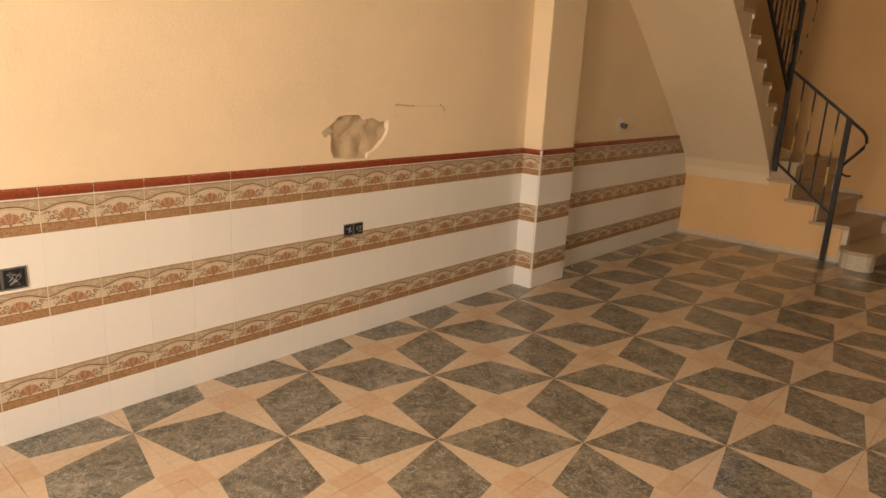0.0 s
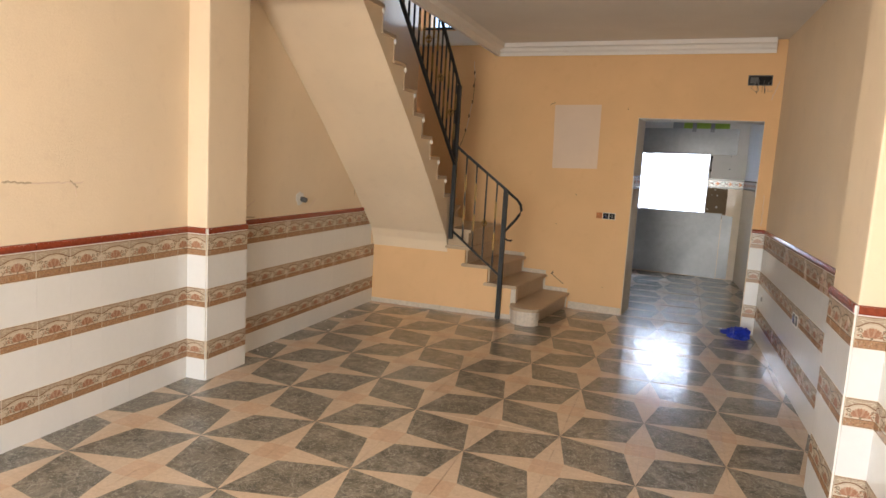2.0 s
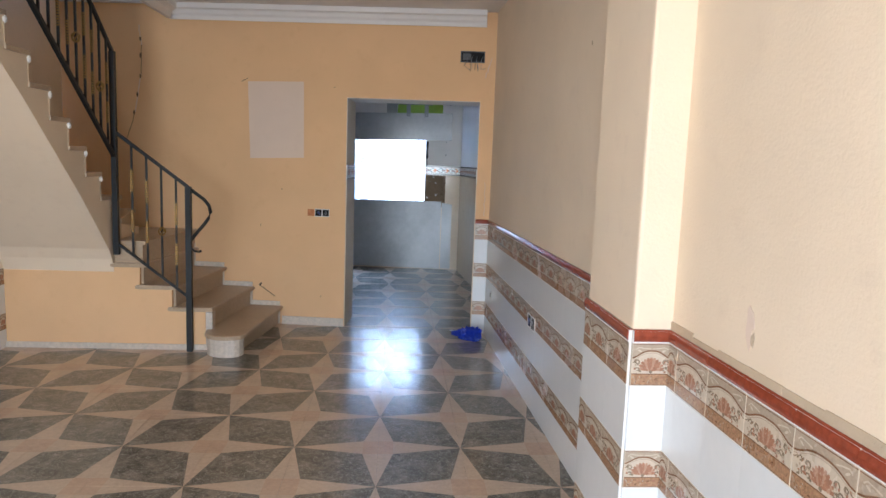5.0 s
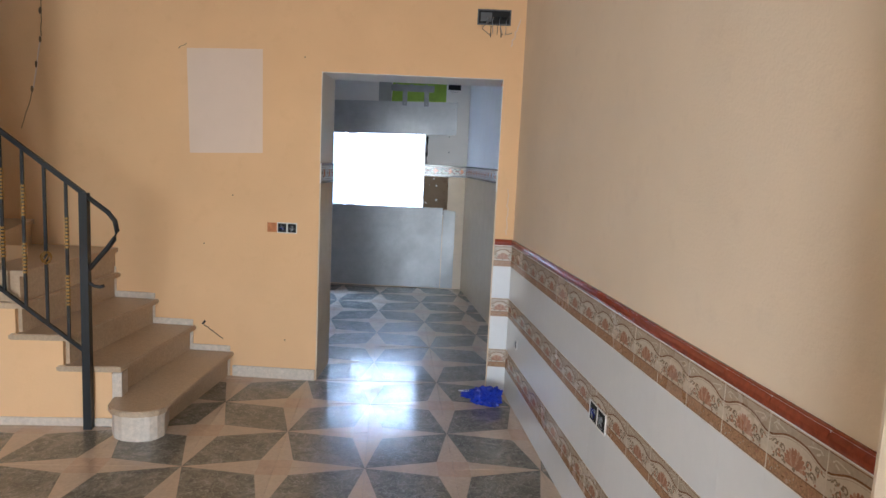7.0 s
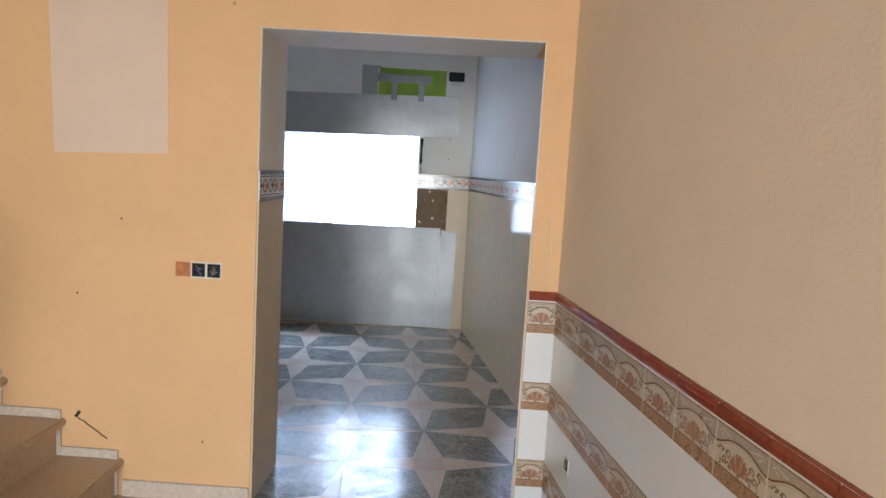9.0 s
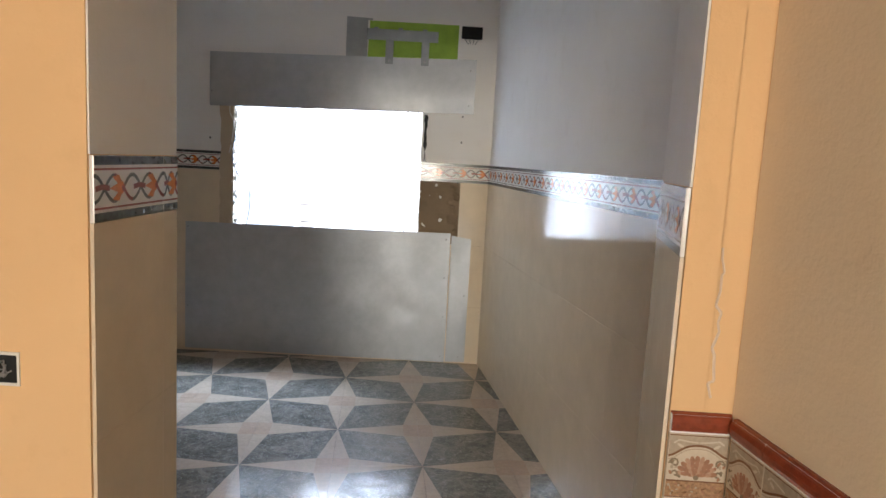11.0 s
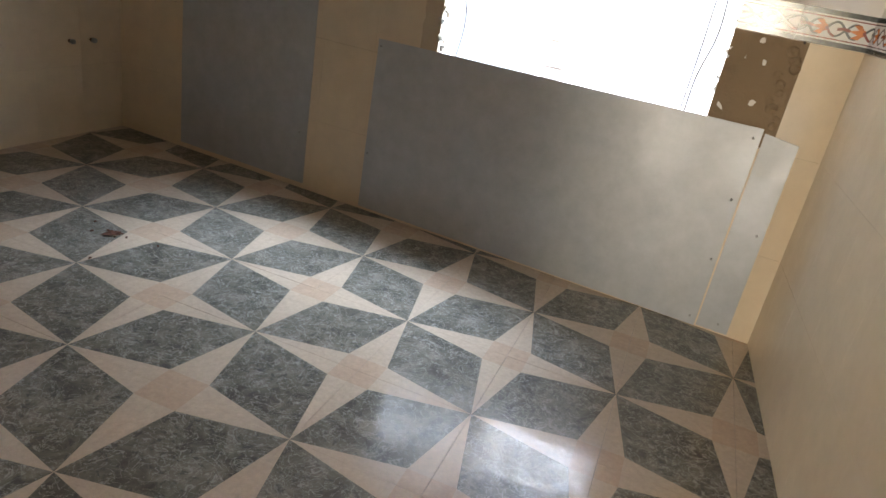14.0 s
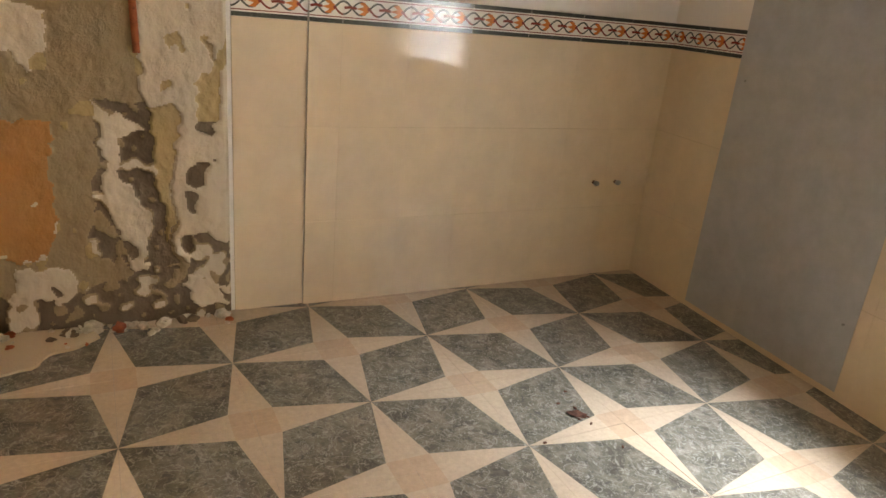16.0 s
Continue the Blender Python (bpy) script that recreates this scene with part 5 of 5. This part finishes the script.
def band_mesh(w, h):
    """A border tile: pale scroll strip, dark wavy vine, an arch with a pink fan of petals and curled leaves, a tan frieze below."""
    d = 0.009
    bm = slab_mesh("band", w, h, d, 0, 0.0006, 0.0008)
    t1, t2, t3 = d + 0.0003, d + 0.0006, d + 0.0009
    k = h / 0.13
    e = 0.0022
    rnd = random.Random(5)

    def vine(x):
        return (0.098 - 0.011 * math.cos(2 * math.pi * x / w) - 0.002 * math.cos(4 * math.pi * x / w)) * k

    def bit(x, z, rx, rz, y, mat, n=7, rot=0.0):
        r = max(rx, rz)
        if r + e < x < w - r - e:
            disc(bm, x, z, rx, rz, y, mat, n, rot)
    # frieze
    flat(bm, [(e, 0.004), (w - e, 0.004), (w - e, 0.036 * k), (e, 0.036 * k)], t1, 1)
    ribbon(bm, [(e, 0.037 * k), (w - e, 0.037 * k)], 0.003, t2, 2)
    ribbon(bm, [(e, 0.005), (w - e, 0.005)], 0.002, t2, 2)
    for j in range(26):
        bit(rnd.uniform(0.006, w - 0.006), rnd.uniform(0.010, 0.031) * k, rnd.uniform(0.002, 0.006), rnd.uniform(0.0012, 0.0026), t2 + 0.00002 * j, (3, 5, 2, 5, 3)[j % 5], 6, rnd.uniform(0, 3))
    # grey-buff strip above the vine, with pale scrolls
    xs = [e + (w - 2 * e) * i / 16 for i in range(17)]
    for x0, x1 in zip(xs, xs[1:]):
        flat(bm, [(x0, vine(x0)), (x1, vine(x1)), (x1, h - 0.003), (x0, h - 0.003)], t1, 5)
    ribbon(bm, [(e, h - 0.004), (w - e, h - 0.004)], 0.0022, t2, 2)
    for s in (-1, 1):
        c = w * (0.5 + s * 0.46)
        ribbon(bm, [(c - s * 0.055, vine(c - s * 0.055) + 0.006), (c - s * 0.035, 0.114 * k), (c - s * 0.016, 0.117 * k), (c - s * 0.006, 0.110 * k)], 0.0034, t2, 0)
        bit(c - s * 0.02, 0.106 * k, 0.008, 0.003, t2, 0, 8, 0.5 * s)
    # vine: dark line with a paler one under it
    ribbon(bm, [(x, vine(x)) for x in xs], 0.0046, t3, 2)
    ribbon(bm, [(x, vine(x) - 0.0068) for x in xs], 0.0018, t2, 5)
    cx = w / 2
    # fan of pink petals
    for ring, (r0, n0, rr) in enumerate(((0.033, 11, 0.0085), (0.023, 9, 0.0080), (0.013, 7, 0.0070), (0.005, 5, 0.006))):
        for j in range(n0):
            a = math.pi * (j + 0.5) / n0
            bit(cx + r0 * math.cos(a), (0.047 + r0 * math.sin(a)) * k, rr, rr * 0.6, t1 + 0.00004 * j + 0.0001 * ring, 3 if (j + ring) % 3 else 6, 8, a)
    bit(cx, 0.044 * k, 0.006, 0.005, t3, 4, 7)
    # curled leaves on both sides
    for s in (-1, 1):
        for x0, z0, r in ((0.044, 0.071, 0.011), (0.058, 0.056, 0.009), (0.072, 0.074, 0.008), (0.042, 0.050, 0.008)):
            pts = [(cx + s * (x0 + r * (1 - q / 12) * math.cos(q * 0.62)), (z0 + r * (1 - q / 12) * math.sin(q * 0.62)) * k) for q in range(10)]
            if all(e < p[0] < w - e for p in pts):
                ribbon(bm, pts, 0.0042, t2, 4)
        for j in range(20):
            bit(cx + s * rnd.uniform(0.034, 0.086), rnd.uniform(0.042, 0.078) * k, rnd.uniform(0.003, 0.0065), rnd.uniform(0.002, 0.004), t1 + 0.00003 * j, (4, 3, 5)[j % 3], 7, rnd.uniform(0, 3))
        # half of the pale rosette at the joint
        c = w / 2 + s * (w / 2 - 0.0095)
        bit(c, 0.060 * k, 0.006, 0.011, t3, 0, 10)
        ribbon(bm, [(c - s * 0.006, 0.076 * k), (c, 0.0725 * k), (c + s * 0.006, 0.071 * k)], 0.0024, t2, 4)
    return finish(bm, "band_tile", [BAND_CREAM, BAND_TAN, BAND_BROWN, BAND_PINK, BAND_GREEN, BAND_BUFF, BAND_ROSE])


MESHES = {}


def tile_mesh(kind, w, h):
    key = (kind, round(w, 3), round(h, 3))
    if key not in MESHES:
        if kind == "white":
            MESHES[key] = finish(slab_mesh("white", w, h, 0.008, 0, 0.0002, 0.00006), "white_tile", [WHITE_TILE])
        elif kind == "cap":
            bm = bmesh.new()
            g = 0.0018
            prof = [(0.0, 0.0), (0.009, 0.0), (0.013, 0.004), (0.016, 0.012), (0.017, 0.022), (0.014, 0.032), (0.008, h), (0.0, h)]
            prism(bm, prof, g, w - g, axis="x")
            MESHES[key] = finish(bm, "cap_tile", [CAP_RED])
        elif kind == "band":
            MESHES[key] = band_mesh(w, h)
    return MESHES[key]


NAMES = {"white": "white_tile", "band": "border_tile", "cap": "cap_tile"}


def wainscot(parent, p, q, first=0.0, skip=None, dz=0.0):
    """Tiles on the face of a wall from p to q; the parent's own axes may differ."""
    m = parent.matrix_world.inverted() @ wall_frame(p, q)
    length = (Vector(p) - Vector(q)).length
    u = -first
    begin = {}
    while u < length - 0.01:
        a, b = max(u, 0), min(u + TW, length)
        for z0, z1, kind in [(max(0.0, r[0] + dz), r[1] + dz, r[2]) for r in ROWS]:
            if b - a < 0.015 or (skip and skip(a, b, z0, z1)):
                continue
            begin.setdefault((z0, z1, kind), a)
            shared(NAMES[kind], tile_mesh(kind, b - a, z1 - z0), parent, m @ Matrix.Translation((a, random.uniform(-0.0001, 0.0001), z0)))
        u += TW
    for (z0, z1, kind), a in begin.items():
        bm = bmesh.new()
        box(bm, (a, 0.0004, z0 - 0.001), (length - 0.001, 0.0112 if kind == "cap" else 0.0071, z1 - (0.004 if kind == "cap" else -0.001)))
        part("joint", bm, WALL_GROUT, parent, "", m)


# left wall: up to the pillar, the pillar, and on to the stairs
def stairs_cut(a, b, z0, z1):
    y = 0.48 - b
    lim = 0.47 if z1 < 0.7 else (0.36 if z1 < 1.0 else 0.2)
    return 0.48 - (a + b) / 2 > lim


wainscot(left_wall, (LEFT_X, 0.48), (LEFT_X, LP1), 0.12, stairs_cut, -0.03)
wainscot(left_wall, (LEFT_X, LP0), (LEFT_X, -6.2), 0.10, None, -0.03)
wainscot(left_pillar, (LPX, LP1), (LPX, LP0), 0.0, None, -0.03)
wainscot(left_pillar, (LPX, LP0), (LEFT_X, LP0), 0.04, None, -0.03)
# right wall
wainscot(right_wall, (right_x(RP1), RP1), (right_x(1.14), 1.14), 0.08)
wainscot(right_front, (front_x(-6.2), -6.2), (front_x(RP0), RP0), 0.05)
wainscot(right_pillar, (RPX, RP0), (RPX, RP1), 0.0)
wainscot(right_pillar, (front_x(RP0), RP0), (RPX, RP0), 0.05)
# between door and right wall
wainscot(far_wall, (W0, far_y(W0)), (DOOR_X1, far_y(DOOR_X1)), 0.0)


# ---- kitchen wall tiles ----
KW = 0.32
KROWS = [(0.0, 0.426, "beige"), (0.4264, 0.881, "beige"), (0.8814, 1.334, "beige"), (1.3344, 1.468, "border")]


def border_mesh(w, h):
    """Kitchen border: dark marbled edges, red lines, a red and a grey ribbon crossing, and orange tulip heads."""
    d = 0.009
    bm = slab_mesh("border", w, h, d, 0)
    t1, t2, t3 = d + 0.0003, d + 0.0006, d + 0.0009
    for z0, z1 in ((0.001, 0.019), (h - 0.019, h - 0.001)):
        flat(bm, [(0.001, z0), (w - 0.001, z0), (w - 0.001, z1), (0.001, z1)], t1, 1)
    for z in (0.0275, h - 0.0275):
        ribbon(bm, [(0.001, z), (w - 0.001, z)], 0.0042, t1, 2)
    n = max(1, round(w / 0.16))
    for k in range(n):
        x0, p = k * w / n, w / n
        c = h / 2
        up = [(x0 + p * t / 16, c + 0.027 * math.cos(2 * math.pi * t / 16)) for t in range(17)]
        dn = [(x, 2 * c - z) for x, z in up]
        ribbon(bm, up, 0.0085, t1, 3)
        ribbon(bm, dn[:9], 0.0085, t2, 2)
        ribbon(bm, dn[8:], 0.0075, t2, 3)
        ribbon(bm, [(x0 + p * 0.62, c), (x0 + p * 0.80, c + 0.004), (x0 + p * 0.97, c)], 0.011, t2 + 0.0002, 2)
        # tulip head with three pointed petals
        q = x0 + p * 0.40
        for j, (dz, tip) in enumerate(((0.016, 0.024), (0.0, 0.036), (-0.016, 0.024))):
            flat(bm, [(q - 0.018, c + dz * 0.3), (q - 0.004, c + dz - 0.011), (q + tip, c + dz * 1.5), (q - 0.004, c + dz + 0.011)], t3 + 0.0001 * j, 4)
        disc(bm, q - 0.014, c, 0.011, 0.014, t3 + 0.0004, 4, 9)
        disc(bm, q - 0.020, c, 0.006, 0.008, t3 + 0.0006, 2, 7)
    return finish(bm, "border_tile", [KB_WHITE, KB_DARK, KB_RED, KB_GREY, KB_ORANGE])


def kitchen_tiles(parent, p, q, first=0.0, skip=None):
    m = parent.matrix_world.inverted() @ wall_frame(p, q)
    length = (Vector(p) - Vector(q)).length
    u = -first
    while u < length - 0.01:
        a, b = max(u, 0), min(u + KW, length)
        for z0, z1, kind in KROWS:
            for a1, b1 in ([(a, b)] if not skip else skip(a, b, z0, z1)):
                if b1 - a1 < 0.02:
                    continue
                key = (kind, round(b1 - a1, 3), round(z1 - z0, 3))
                if key not in MESHES:
                    MESHES[key] = border_mesh(b1 - a1, z1 - z0) if kind == "border" else finish(slab_mesh("beige", b1 - a1, z1 - z0, 0.008, 0, 0.0002, 0.0001), "beige_tile", [BEIGE_TILE])
                shared("border_tile" if kind == "border" else "wall_tile", MESHES[key], parent, m @ Matrix.Translation((a1, random.uniform(-0.00008, 0.00008), z0)))
        u += KW


def window_cut(a, b, z0, z1):
    if z1 < 0.9:
        return [(a, b)]
    return [(a, min(b, bu(0.75) if z1 < 1.34 else bu(0.46))), (max(a, bu(-0.95)), b)]


def on_far(x, out):
    return tuple((FM @ Vector((fu(x), out, 0))).xy)


kitchen_tiles(kitchen_right, (kr_x(1.55), 1.55), (KR_X, back_y(KR_X)), 0.1)
kitchen_tiles(back_wall, (BX1, back_y(BX1)), (BX0, back_y(BX0)), 0.05, window_cut)
kitchen_tiles(kitchen_left, (KL_X + 0.012, back_y(KL_X)), (kl_x(3.06) + 0.012, 3.06), 0.0)
kitchen_tiles(kitchen_left, (kl_x(3.058), 3.058), (kl_x(2.72), 2.72), 0.0)
bm = bmesh.new()
box(bm, (0.0, 0.0005, 0.0), (back_y(KL_X) - 3.062, 0.0115, 1.466))
part("tile_bed", bm, MORTAR, kitchen_left, "", kitchen_left.matrix_world.inverted() @ KLM)
# reveals of the doorway
kitchen_tiles(far_wall, on_far(DOOR_X1, -0.008), on_far(DOOR_X2, -DOOR_D), 0.0)
kitchen_tiles(far_wall, on_far(DOOR_X0, -DOOR_D), on_far(DOOR_X0, -0.008), 0.24)
